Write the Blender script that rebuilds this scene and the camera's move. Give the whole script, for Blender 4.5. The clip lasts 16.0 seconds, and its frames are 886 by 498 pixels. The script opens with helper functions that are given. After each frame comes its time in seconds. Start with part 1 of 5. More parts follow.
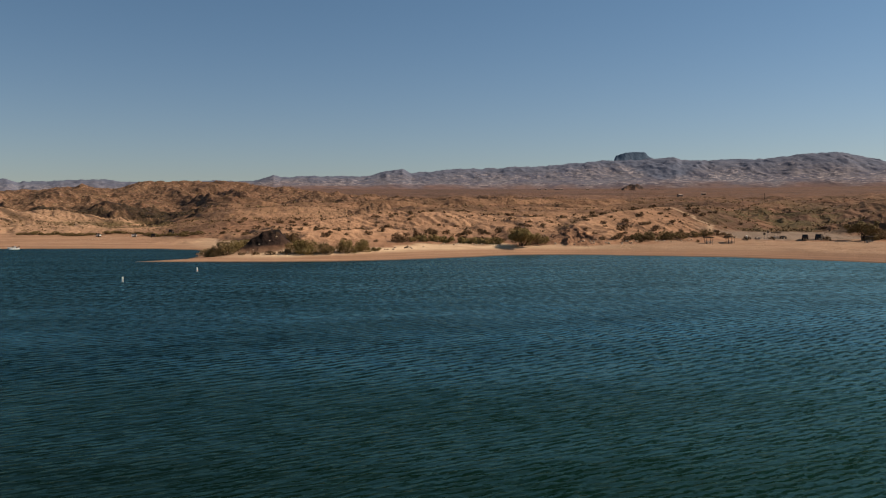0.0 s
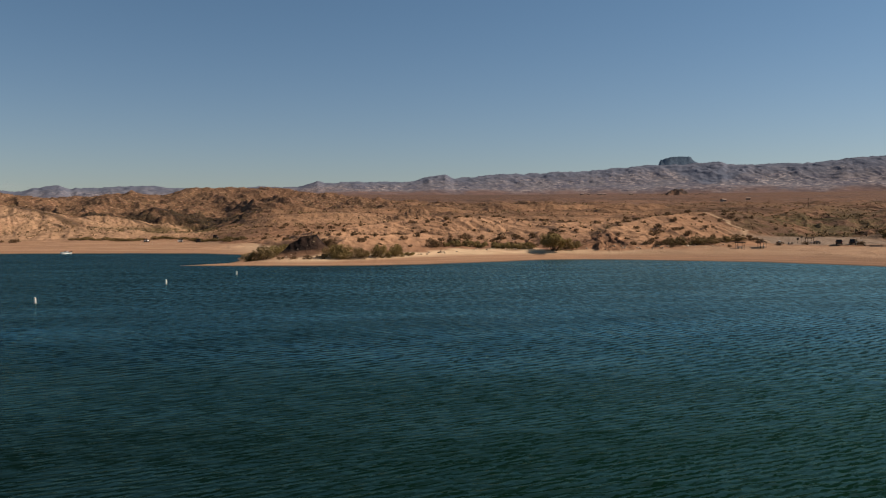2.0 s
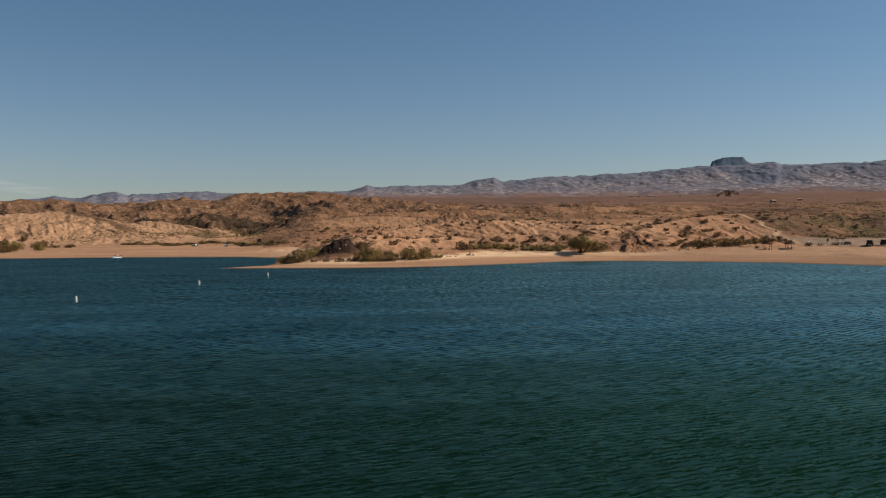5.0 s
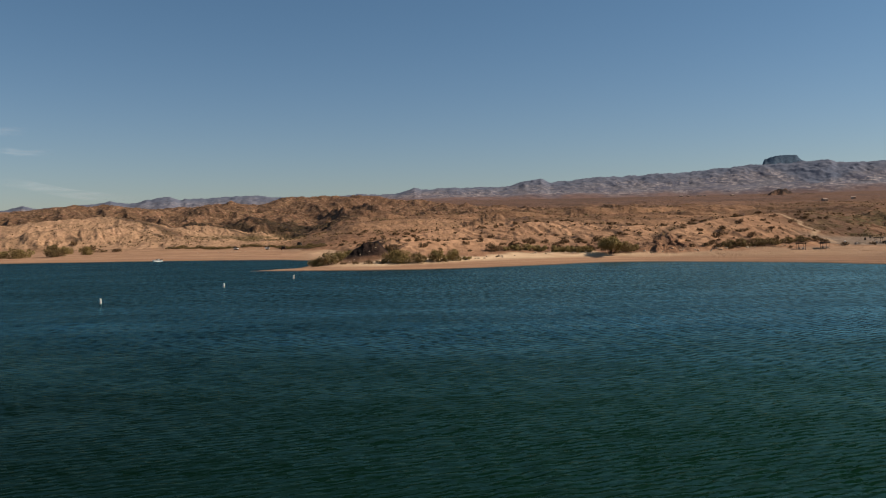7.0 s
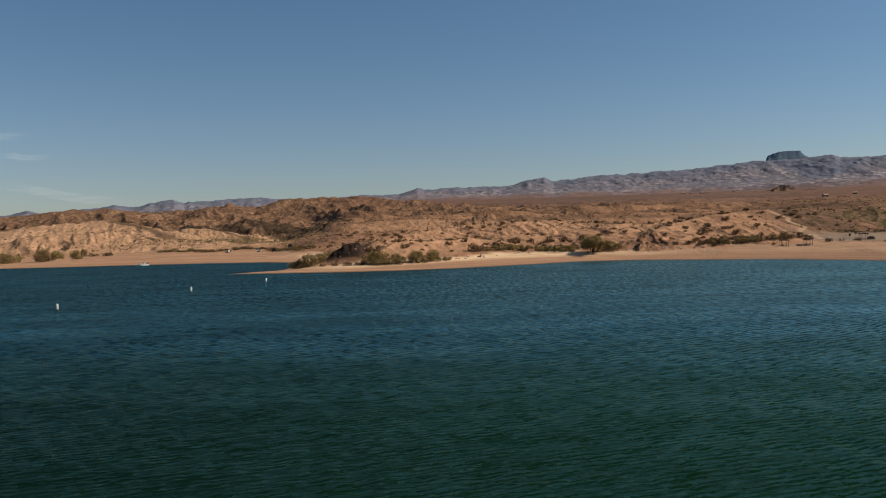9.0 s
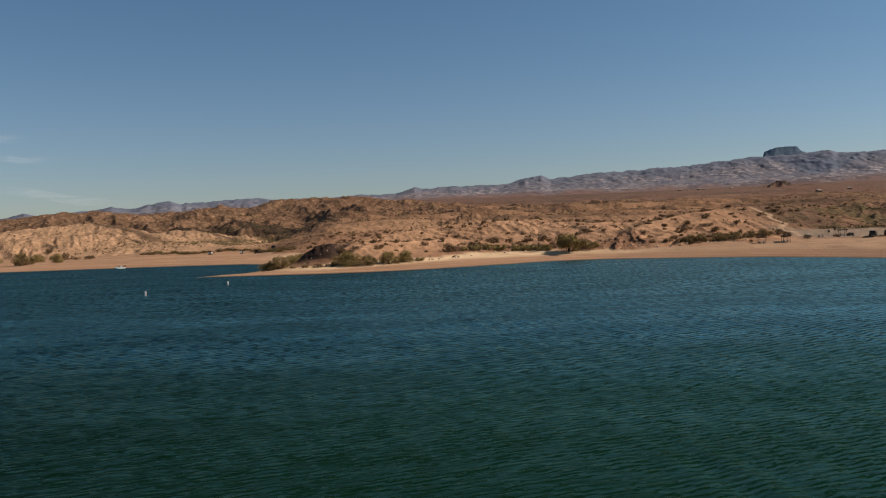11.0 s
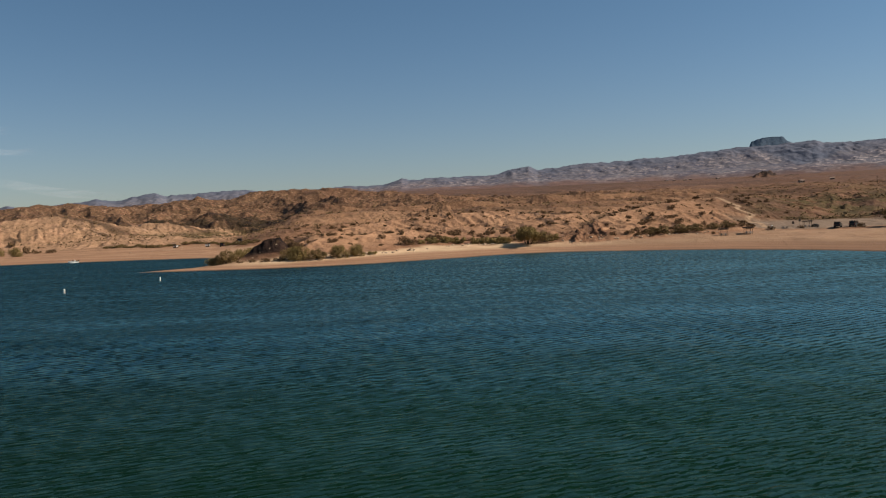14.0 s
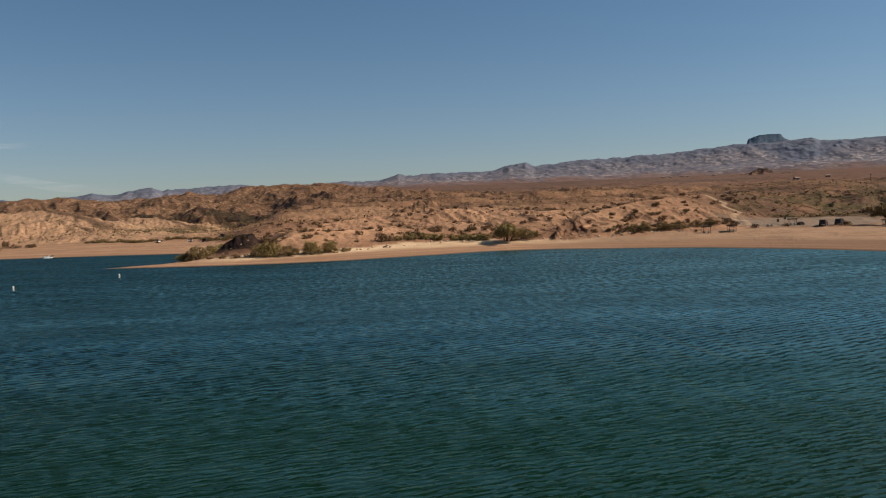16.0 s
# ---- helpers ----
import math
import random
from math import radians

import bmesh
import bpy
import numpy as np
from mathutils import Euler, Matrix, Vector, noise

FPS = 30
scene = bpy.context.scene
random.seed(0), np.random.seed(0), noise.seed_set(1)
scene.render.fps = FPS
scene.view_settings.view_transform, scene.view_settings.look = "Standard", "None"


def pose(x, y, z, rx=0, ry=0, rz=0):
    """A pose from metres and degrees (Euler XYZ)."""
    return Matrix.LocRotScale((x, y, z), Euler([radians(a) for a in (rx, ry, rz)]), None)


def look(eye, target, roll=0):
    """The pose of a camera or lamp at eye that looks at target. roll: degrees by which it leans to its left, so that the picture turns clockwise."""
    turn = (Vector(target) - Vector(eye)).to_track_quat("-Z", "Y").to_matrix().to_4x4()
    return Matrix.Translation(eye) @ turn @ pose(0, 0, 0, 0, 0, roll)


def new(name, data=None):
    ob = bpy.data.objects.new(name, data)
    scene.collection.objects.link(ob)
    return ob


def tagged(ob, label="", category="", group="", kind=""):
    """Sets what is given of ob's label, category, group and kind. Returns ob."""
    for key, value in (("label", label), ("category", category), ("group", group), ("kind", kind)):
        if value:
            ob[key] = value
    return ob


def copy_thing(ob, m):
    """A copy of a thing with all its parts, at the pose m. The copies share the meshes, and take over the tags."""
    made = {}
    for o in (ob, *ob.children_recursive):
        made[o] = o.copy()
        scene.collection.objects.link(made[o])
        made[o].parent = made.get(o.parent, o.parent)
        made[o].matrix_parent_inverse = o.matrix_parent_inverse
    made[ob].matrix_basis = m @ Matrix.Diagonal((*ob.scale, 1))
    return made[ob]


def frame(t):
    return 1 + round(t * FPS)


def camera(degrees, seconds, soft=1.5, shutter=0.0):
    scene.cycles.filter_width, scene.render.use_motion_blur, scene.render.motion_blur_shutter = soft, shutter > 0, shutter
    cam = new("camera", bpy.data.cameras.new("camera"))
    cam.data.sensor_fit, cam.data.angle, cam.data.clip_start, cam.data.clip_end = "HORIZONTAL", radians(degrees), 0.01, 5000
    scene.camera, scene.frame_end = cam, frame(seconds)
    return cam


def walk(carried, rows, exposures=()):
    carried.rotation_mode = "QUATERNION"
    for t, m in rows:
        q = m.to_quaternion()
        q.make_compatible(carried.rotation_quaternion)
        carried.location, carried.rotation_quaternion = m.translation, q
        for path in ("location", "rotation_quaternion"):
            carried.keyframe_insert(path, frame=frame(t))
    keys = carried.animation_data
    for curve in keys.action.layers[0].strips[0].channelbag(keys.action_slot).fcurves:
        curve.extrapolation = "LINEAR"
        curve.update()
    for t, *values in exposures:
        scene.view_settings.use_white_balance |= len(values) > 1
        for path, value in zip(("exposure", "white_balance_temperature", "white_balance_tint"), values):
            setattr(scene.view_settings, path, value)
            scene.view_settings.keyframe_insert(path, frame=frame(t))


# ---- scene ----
cam = camera(54.0, 16.0, soft=1.12)
PATH = [
    (0.0, pose(-13.296, 17.071, 9.614, 88.022, -0.038, -7.443)),
    (0.5, pose(-12.773, 15.405, 9.630, 88.020, -0.030, -6.436)),
    (1.0, pose(-12.273, 13.778, 9.645, 88.071, -0.036, -5.767)),
    (1.5, pose(-11.747, 12.202, 9.660, 88.231, -0.017, -5.053)),
    (2.0, pose(-11.140, 10.694, 9.673, 88.372, 0.029, -4.598)),
    (2.5, pose(-10.466, 9.246, 9.684, 88.348, 0.093, -4.383)),
    (3.0, pose(-9.695, 7.840, 9.696, 88.297, 0.128, -3.961)),
    (3.5, pose(-8.850, 6.469, 9.707, 88.316, 0.193, -3.339)),
    (6.0, pose(-2.908, 0.797, 9.660, 88.722, 0.574, 0.352)),
    (6.5, pose(-1.477, 0.314, 9.669, 88.709, 0.703, 1.275)),
    (7.0, pose(0.000, 0.000, 9.678, 88.756, 0.852, 1.899)),
    (7.5, pose(1.596, -0.099, 9.689, 88.880, 1.006, 2.020)),
    (8.0, pose(3.285, 0.003, 9.704, 88.877, 1.159, 2.109)),
    (8.5, pose(5.037, 0.248, 9.725, 88.843, 1.340, 2.173)),
    (9.0, pose(6.853, 0.577, 9.753, 88.754, 1.489, 2.223)),
    (11.5, pose(15.767, 4.142, 9.966, 88.618, 2.138, 2.069)),
    (12.0, pose(17.429, 5.120, 9.982, 88.480, 2.232, 1.964)),
    (12.5, pose(19.071, 6.152, 9.995, 88.411, 2.238, 1.854)),
    (13.0, pose(20.637, 7.244, 10.002, 88.397, 2.240, 1.734)),
    (13.5, pose(22.109, 8.392, 10.002, 88.264, 2.233, 1.620)),
    (14.0, pose(23.533, 9.600, 9.993, 88.067, 2.216, 1.461)),
    (14.5, pose(24.892, 10.845, 9.974, 87.980, 2.171, 1.290)),
    (15.0, pose(26.280, 12.100, 9.949, 87.988, 2.110, 1.165)),
    (15.5, pose(27.692, 13.366, 9.923, 87.875, 2.030, 1.294)),
    (16.0, pose(29.124, 14.632, 9.900, 87.787, 1.955, 1.315)),
]
walk(cam, PATH, [(0.0, 0.36, 6750.0, 12.5), (3.5, 0.36, 6750.0, 12.5), (6.0, 0.35, 6500.0, 10.0), (16.0, 0.35, 6500.0, 10.0)])

# ---- world, sun ----
SUN_WAY = Vector((0.99, 0.10, 0.0)).normalized()
SUN_HEIGHT = radians(37)
world = bpy.data.worlds.new("world")
scene.world = world
world.use_nodes = True
wn = world.node_tree
wn.nodes.clear()
sky = wn.nodes.new("ShaderNodeTexSky")
sky.sky_type = 'NISHITA'
sky.sun_disc = False
sky.sun_elevation = SUN_HEIGHT
sky.sun_rotation = math.atan2(SUN_WAY.x, SUN_WAY.y)
sky.air_density, sky.dust_density, sky.ozone_density = 1.0, 0.3, 2.0
bg = wn.nodes.new("ShaderNodeBackground")
bg.inputs["Strength"].default_value = 0.0505
wo = wn.nodes.new("ShaderNodeOutputWorld")
tint = wn.nodes.new("ShaderNodeMix")
tint.data_type, tint.blend_type = 'RGBA', 'MULTIPLY'
tint.inputs[0].default_value = 1.0
where = wn.nodes.new("ShaderNodeTexCoord")
split = wn.nodes.new("ShaderNodeSeparateXYZ")
wn.links.new(where.outputs["Generated"], split.inputs[0])
lift = wn.nodes.new("ShaderNodeMapRange")
lift.interpolation_type = 'SMOOTHSTEP'
lift.inputs["From Min"].default_value, lift.inputs["From Max"].default_value = 0.0, 0.28
wn.links.new(split.outputs[2], lift.inputs["Value"])
hue = wn.nodes.new("ShaderNodeMix")
hue.data_type = 'RGBA'
hue.inputs[6].default_value = (0.915, 0.975, 1.125, 1)
hue.inputs[7].default_value = (0.78, 0.97, 1.07, 1)
wn.links.new(lift.outputs[0], hue.inputs[0])
zenith = wn.nodes.new("ShaderNodeMapRange")
zenith.interpolation_type = 'SMOOTHSTEP'
zenith.inputs["From Min"].default_value, zenith.inputs["From Max"].default_value = 0.3, 0.75
wn.links.new(split.outputs[2], zenith.inputs["Value"])
above = wn.nodes.new("ShaderNodeMix")
above.data_type = 'RGBA'
above.inputs[7].default_value = (1.0, 0.96, 0.76, 1)
wn.links.new(zenith.outputs[0], above.inputs[0])
wn.links.new(hue.outputs[2], above.inputs[6])
wn.links.new(above.outputs[2], tint.inputs[7])
wn.links.new(sky.outputs[0], tint.inputs[6])
wn.links.new(tint.outputs[2], bg.inputs["Color"])
wn.links.new(bg.outputs[0], wo.inputs["Surface"])

sun = new("sun", bpy.data.lights.new("sun", 'SUN'))
sun.data.energy, sun.data.angle, sun.data.color = 4.6, radians(0.5), (1.0, 0.855, 0.685)
sun_from = Vector((SUN_WAY.x * math.cos(SUN_HEIGHT), SUN_WAY.y * math.cos(SUN_HEIGHT), math.sin(SUN_HEIGHT)))
sun.matrix_world = look(sun_from * 100, (0, 0, 0))


# ---- materials ----
class Nodes:
    """A node material in the making."""

    def __init__(self, name, rough=0.9, spec=0.2):
        self.mat = bpy.data.materials.new(name)
        self.mat.use_nodes = True
        self.tree = self.mat.node_tree
        self.bsdf = self.tree.nodes["Principled BSDF"]
        self.bsdf.inputs["Roughness"].default_value = rough
        self.bsdf.inputs["Specular IOR Level"].default_value = spec

    def add(self, kind, **values):
        n = self.tree.nodes.new(kind)
        for k, v in values.items():
            n.inputs[k].default_value = v
        return n

    def link(self, a, b):
        self.tree.links.new(a, b)

    def place(self):
        return self.add("ShaderNodeNewGeometry").outputs["Position"]

    def noise(self, scale, detail=4, rough=0.55, vector=None, stretch=None):
        n = self.add("ShaderNodeTexNoise", Scale=scale, Detail=detail, Roughness=rough)
        vec = vector or self.place()
        if stretch:
            m = self.add("ShaderNodeMapping", Scale=stretch)
            self.link(vec, m.inputs["Vector"])
            vec = m.outputs[0]
        self.link(vec, n.inputs["Vector"])
        return n.outputs["Fac"]

    def ramp(self, fac, low, high, a=0.0, b=1.0):
        n = self.add("ShaderNodeMapRange", **{"From Min": low, "From Max": high, "To Min": a, "To Max": b})
        n.interpolation_type = 'SMOOTHSTEP'
        self.link(fac, n.inputs["Value"])
        return n.outputs["Result"]

    def mix(self, fac, a, b, blend='MIX'):
        n = self.tree.nodes.new("ShaderNodeMix")
        n.data_type, n.blend_type = 'RGBA', blend
        for sock, v in ((0, fac), (6, a), (7, b)):
            if isinstance(v, bpy.types.NodeSocket):
                self.link(v, n.inputs[sock])
            elif sock == 0:
                n.inputs[0].default_value = v
            else:
                n.inputs[sock].default_value = (*v, 1)
        return n.outputs[2]

    def math(self, op, a, b=0.0):
        n = self.tree.nodes.new("ShaderNodeMath")
        n.operation = op
        for i, v in enumerate((a, b)):
            if isinstance(v, bpy.types.NodeSocket):
                self.link(v, n.inputs[i])
            else:
                n.inputs[i].default_value = v
        return n.outputs[0]

    def attr(self, name):
        n = self.tree.nodes.new("ShaderNodeAttribute")
        n.attribute_name = name
        return n.outputs["Fac"]

    def bump(self, fac, strength=0.5, distance=0.1):
        n = self.add("ShaderNodeBump", Strength=strength, Distance=distance)
        self.link(fac, n.inputs["Height"])
        self.link(n.outputs[0], self.bsdf.inputs["Normal"])
        return n

    def colour(self, c):
        if isinstance(c, bpy.types.NodeSocket):
            self.link(c, self.bsdf.inputs["Base Color"])
        else:
            self.bsdf.inputs["Base Color"].default_value = (*c, 1)
        return self.mat


def varied(name, a, b, scale=3.0, rough=0.8, spec=0.2, bump=0.3, metal=0.0, depth=0.02, each=0.0):
    """A plain surface with two colours mottled at two scales, and a little relief; each: how far its things differ."""
    m = Nodes(name, rough, spec)
    big, fine = m.noise(scale, 3), m.noise(scale * 8, 4)
    c = m.mix(m.ramp(big, 0.35, 0.65), a, b)
    c = m.mix(m.ramp(fine, 0.3, 0.7, 0.0, 0.35), c, tuple(v * 0.7 for v in a))
    if each:
        rnd = m.tree.nodes.new("ShaderNodeObjectInfo").outputs["Random"]
        c = m.mix(m.math('MULTIPLY', rnd, each), c, tuple(v * 0.45 for v in a))
        isl = m.tree.nodes.new("ShaderNodeNewGeometry").outputs["Random Per Island"]
        c = m.mix(m.math('MULTIPLY', isl, each), c, tuple(min(1, v * 1.5) for v in b))
    m.bsdf.inputs["Metallic"].default_value = metal
    if bump:
        m.bump(fine, bump, depth)
    return m.colour(c)


def ground_material():
    m = Nodes("desert_ground", 0.95, 0.1)
    big, mid, fine, grit = m.noise(0.006, 4), m.noise(0.05, 5), m.noise(0.45, 5, 0.65), m.noise(2.5, 3)
    c = m.mix(m.ramp(big, 0.35, 0.68), (0.290, 0.151, 0.088), (0.205, 0.106, 0.064))
    c = m.mix(m.ramp(mid, 0.4, 0.7, 0, 0.7), c, (0.275, 0.154, 0.092))
    c = m.mix(m.ramp(fine, 0.52, 0.75, 0, 0.55), c, (0.12, 0.066, 0.04))
    # pale eroded slopes of the bluffs
    pale = m.mix(m.ramp(mid, 0.3, 0.7), (0.425, 0.248, 0.148), (0.298, 0.168, 0.100))
    where = m.add("ShaderNodeSeparateXYZ")
    m.link(m.place(), where.inputs[0])
    pale = m.mix(m.ramp(where.outputs[0], -150.0, -70.0, 0.5, 0.0), pale, m.mix(m.ramp(fine, 0.35, 0.65), (0.50, 0.325, 0.215), (0.40, 0.25, 0.16)))
    pale = m.mix(m.ramp(fine, 0.55, 0.8, 0, 0.4), pale, (0.19, 0.10, 0.06))
    c = m.mix(m.attr("pale"), c, pale)
    patch = m.noise(0.17, 5, 0.65)
    # red-brown stony slopes
    rock = m.mix(m.ramp(fine, 0.34, 0.58), (0.250, 0.135, 0.081), (0.104, 0.058, 0.039))
    rock = m.mix(m.ramp(m.noise(0.9, 3), 0.55, 0.75, 0, 0.5), rock, (0.30, 0.188, 0.130))
    c = m.mix(m.math('MULTIPLY', m.attr("rock"), m.ramp(mid, 0.25, 0.5, 0.5, 1.0)), c, rock)
    c = m.mix(m.math('MULTIPLY', m.ramp(patch, 0.52, 0.66), m.ramp(m.attr("rock"), 0.0, 1.0, 0.2, 0.55)), c, (0.085, 0.047, 0.032))
    c = m.mix(m.math('MULTIPLY', m.ramp(patch, 0.46, 0.34), m.ramp(m.attr("rock"), 0.0, 1.0, 0.1, 0.4)), c, (0.31, 0.18, 0.112))
    # boulders and outcrops scattered over the stony slopes
    blocks = m.add("ShaderNodeTexVoronoi", Scale=0.36, Randomness=1.0)
    m.link(m.place(), blocks.inputs["Vector"])
    shade = m.add("ShaderNodeSeparateXYZ")
    m.link(blocks.outputs["Color"], shade.inputs[0])
    core = m.math('MULTIPLY', m.ramp(blocks.outputs["Distance"], 0.25, 0.55, 1.0, 0.0), m.ramp(m.attr("rock"), 0.1, 0.9, 0.12, 0.9))
    c = m.mix(m.math('MULTIPLY', core, m.ramp(shade.outputs[0], 0.5, 0.72)), c, (0.062, 0.036, 0.026))
    c = m.mix(m.math('MULTIPLY', core, m.ramp(shade.outputs[1], 0.66, 0.85)), c, (0.36, 0.225, 0.15))
    # gravelly brown tops of the terraces
    top = m.mix(m.ramp(fine, 0.35, 0.65), (0.135, 0.082, 0.056), (0.082, 0.053, 0.038))
    c = m.mix(m.math('MULTIPLY', m.attr("cap"), m.ramp(mid, 0.3, 0.55, 0.55, 0.95)), c, top)
    # dark rock; the shade on the mound and crag is painted into it
    black = m.mix(m.ramp(m.noise(0.11, 4, 0.6), 0.42, 0.55), (0.036, 0.022, 0.018), (0.009, 0.007, 0.007))
    black = m.mix(m.ramp(fine, 0.4, 0.65, 0, 0.5), black, (0.028, 0.018, 0.015))
    black = m.mix(m.ramp(grit, 0.62, 0.8, 0, 0.3), black, (0.12, 0.075, 0.052))
    c = m.mix(m.math('MULTIPLY', m.attr("dark"), m.ramp(mid, 0.3, 0.55, 0.7, 1.0)), c, black)
    # low scrub and dry grass of the wash
    green = m.mix(m.ramp(fine, 0.35, 0.65), (0.112, 0.082, 0.038), (0.066, 0.051, 0.024))
    c = m.mix(m.math('MULTIPLY', m.attr("scrub"), m.ramp(m.noise(0.09, 5, 0.7), 0.36, 0.56)), c, green)
    # far plain: redder, smoother
    c = m.mix(m.math('MULTIPLY', m.attr("plain"), m.math('SUBTRACT', 1.0, m.attr("dark"))), c, m.mix(m.ramp(m.noise(0.004, 5, stretch=(1, 0.25, 1)), 0.35, 0.65), (0.140, 0.084, 0.066), (0.090, 0.060, 0.049)))
    c = m.mix(m.math('MULTIPLY', m.math('MULTIPLY', m.attr("pave"), m.math('SUBTRACT', 1.0, m.attr("dark"))), m.ramp(m.noise(0.02, 5, 0.65), 0.35, 0.6, 0.1, 0.45)), c, (0.135, 0.071, 0.045))
    strip = m.noise(0.03, 5, 0.65, stretch=(1, 0.3, 1))
    c = m.mix(m.math('MULTIPLY', m.attr("plain"), m.ramp(strip, 0.5, 0.64, 0, 0.6)), c, (0.070, 0.046, 0.038))
    brown = m.mix(m.ramp(m.noise(0.03, 5, 0.65), 0.4, 0.62), (0.20, 0.108, 0.068), (0.105, 0.060, 0.041))
    c = m.mix(m.math('MULTIPLY', m.attr("brown"), 0.85), c, brown)
    c = m.mix(m.math('MULTIPLY', m.math('MULTIPLY', m.attr("scrub"), m.attr("brown")), m.ramp(m.noise(0.07, 5, 0.7), 0.42, 0.56)), c, green)
    # small dark tufts and stones
    tuft = m.add("ShaderNodeTexVoronoi", Scale=0.42, Randomness=1.0)
    m.link(m.place(), tuft.inputs["Vector"])
    spot = m.math('MULTIPLY', m.ramp(tuft.outputs["Distance"], 0.16, 0.34, 1.0, 0.0), m.ramp(m.noise(0.07, 3), 0.42, 0.6, 0.15, 0.8))
    c = m.mix(spot, c, (0.085, 0.052, 0.03))
    # dry gullies, darker brown along their beds
    bed = m.math('ABSOLUTE', m.math('SUBTRACT', m.noise(0.075, 3, 0.6, stretch=(1, 0.5, 1)), 0.5))
    gully = m.math('MULTIPLY', m.ramp(bed, 0.0, 0.035, 1.0, 0.0), m.ramp(m.noise(0.02, 3), 0.42, 0.62, 0.0, 0.42))
    c = m.mix(m.math('MULTIPLY', gully, m.math('SUBTRACT', 1.0, m.attr("plain"))), c, (0.085, 0.050, 0.033))
    # beach sand with faint level strand lines
    strand = m.noise(1.0, 3, stretch=(0.02, 0.02, 7.0))
    sand = m.mix(m.ramp(strand, 0.38, 0.62), (0.375, 0.226, 0.143), (0.285, 0.166, 0.104))
    sand = m.mix(m.ramp(m.noise(1.0, 2, stretch=(0.03, 0.03, 16.0)), 0.58, 0.68, 0, 0.6), sand, (0.47, 0.305, 0.20))
    sand = m.mix(m.ramp(mid, 0.4, 0.7, 0, 0.5), sand, (0.27, 0.165, 0.105))
    sand = m.mix(m.ramp(fine, 0.45, 0.8, 0, 0.45), sand, (0.29, 0.18, 0.105))
    sand = m.mix(m.ramp(grit, 0.6, 0.8, 0, 0.4), sand, (0.26, 0.17, 0.10))
    packed = m.mix(m.ramp(strand, 0.36, 0.64), (0.27, 0.160, 0.104), (0.205, 0.120, 0.077))
    sand = m.mix(m.ramp(m.math('ADD', where.outputs[0], m.math('MULTIPLY', mid, 30.0)), 50.0, 115.0, 0.0, 0.85), sand, packed)
    sand = m.mix(m.math('MULTIPLY', m.attr("dry"), m.ramp(mid, 0.25, 0.6, 0.3, 1.0)), sand, (0.60, 0.44, 0.29))
    c = m.mix(m.attr("lot"), c, m.mix(m.ramp(fine, 0.35, 0.65), (0.235, 0.175, 0.132), (0.195, 0.142, 0.106)))
    c = m.mix(m.attr("sand"), c, sand)
    c = m.mix(m.attr("wet"), c, (0.105, 0.068, 0.042))
    c = m.mix(m.attr("track"), c, (0.34, 0.235, 0.155))
    rill = m.math('MULTIPLY', m.noise(1.0, 4, 0.6, stretch=(0.26, 0.045, 0.1)), m.ramp(m.attr("pale"), 0.0, 1.0, 0.0, 2.0))
    crag = m.math('MULTIPLY', m.math('MULTIPLY', patch, m.ramp(m.attr("rock"), 0.0, 1.0, 0.0, 3.5)), m.ramp(mid, 0.3, 0.6, 0.3, 1.0))
    carve = m.math('MULTIPLY', m.ramp(bed, 0.0, 0.14, 0.0, 0.9), m.math('SUBTRACT', 1.0, m.attr("sand")))
    m.bump(m.math('ADD', m.math('ADD', m.math('ADD', carve, rill), crag), m.math('ADD', fine, m.math('MULTIPLY', grit, 0.4))), 0.8, 0.6)
    return m.colour(c)


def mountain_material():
    m = Nodes("hazed_mountain_rock", 0.95, 0.05)
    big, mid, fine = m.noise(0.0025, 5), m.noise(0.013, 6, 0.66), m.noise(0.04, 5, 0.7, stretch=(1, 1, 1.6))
    # distance haze is painted into these mauve and bluish rock colours
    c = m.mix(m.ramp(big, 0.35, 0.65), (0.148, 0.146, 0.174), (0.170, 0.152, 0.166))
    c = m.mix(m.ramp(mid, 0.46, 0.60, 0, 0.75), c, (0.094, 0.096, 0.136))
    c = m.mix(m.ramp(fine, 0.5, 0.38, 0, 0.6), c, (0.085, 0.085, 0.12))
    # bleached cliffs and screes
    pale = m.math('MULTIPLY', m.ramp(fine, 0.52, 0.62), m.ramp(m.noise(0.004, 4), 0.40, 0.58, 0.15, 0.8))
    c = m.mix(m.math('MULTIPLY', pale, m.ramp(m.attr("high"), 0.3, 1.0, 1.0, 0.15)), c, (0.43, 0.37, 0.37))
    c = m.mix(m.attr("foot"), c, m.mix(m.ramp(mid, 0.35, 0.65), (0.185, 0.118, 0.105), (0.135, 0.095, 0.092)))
    # crests and butte get a bluer coat of the painted haze
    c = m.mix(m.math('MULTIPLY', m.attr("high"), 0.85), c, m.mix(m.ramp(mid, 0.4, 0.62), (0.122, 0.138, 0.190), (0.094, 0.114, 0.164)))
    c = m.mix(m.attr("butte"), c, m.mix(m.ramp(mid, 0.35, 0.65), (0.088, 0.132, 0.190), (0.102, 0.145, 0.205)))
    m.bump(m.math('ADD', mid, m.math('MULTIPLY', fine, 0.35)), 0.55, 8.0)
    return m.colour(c)


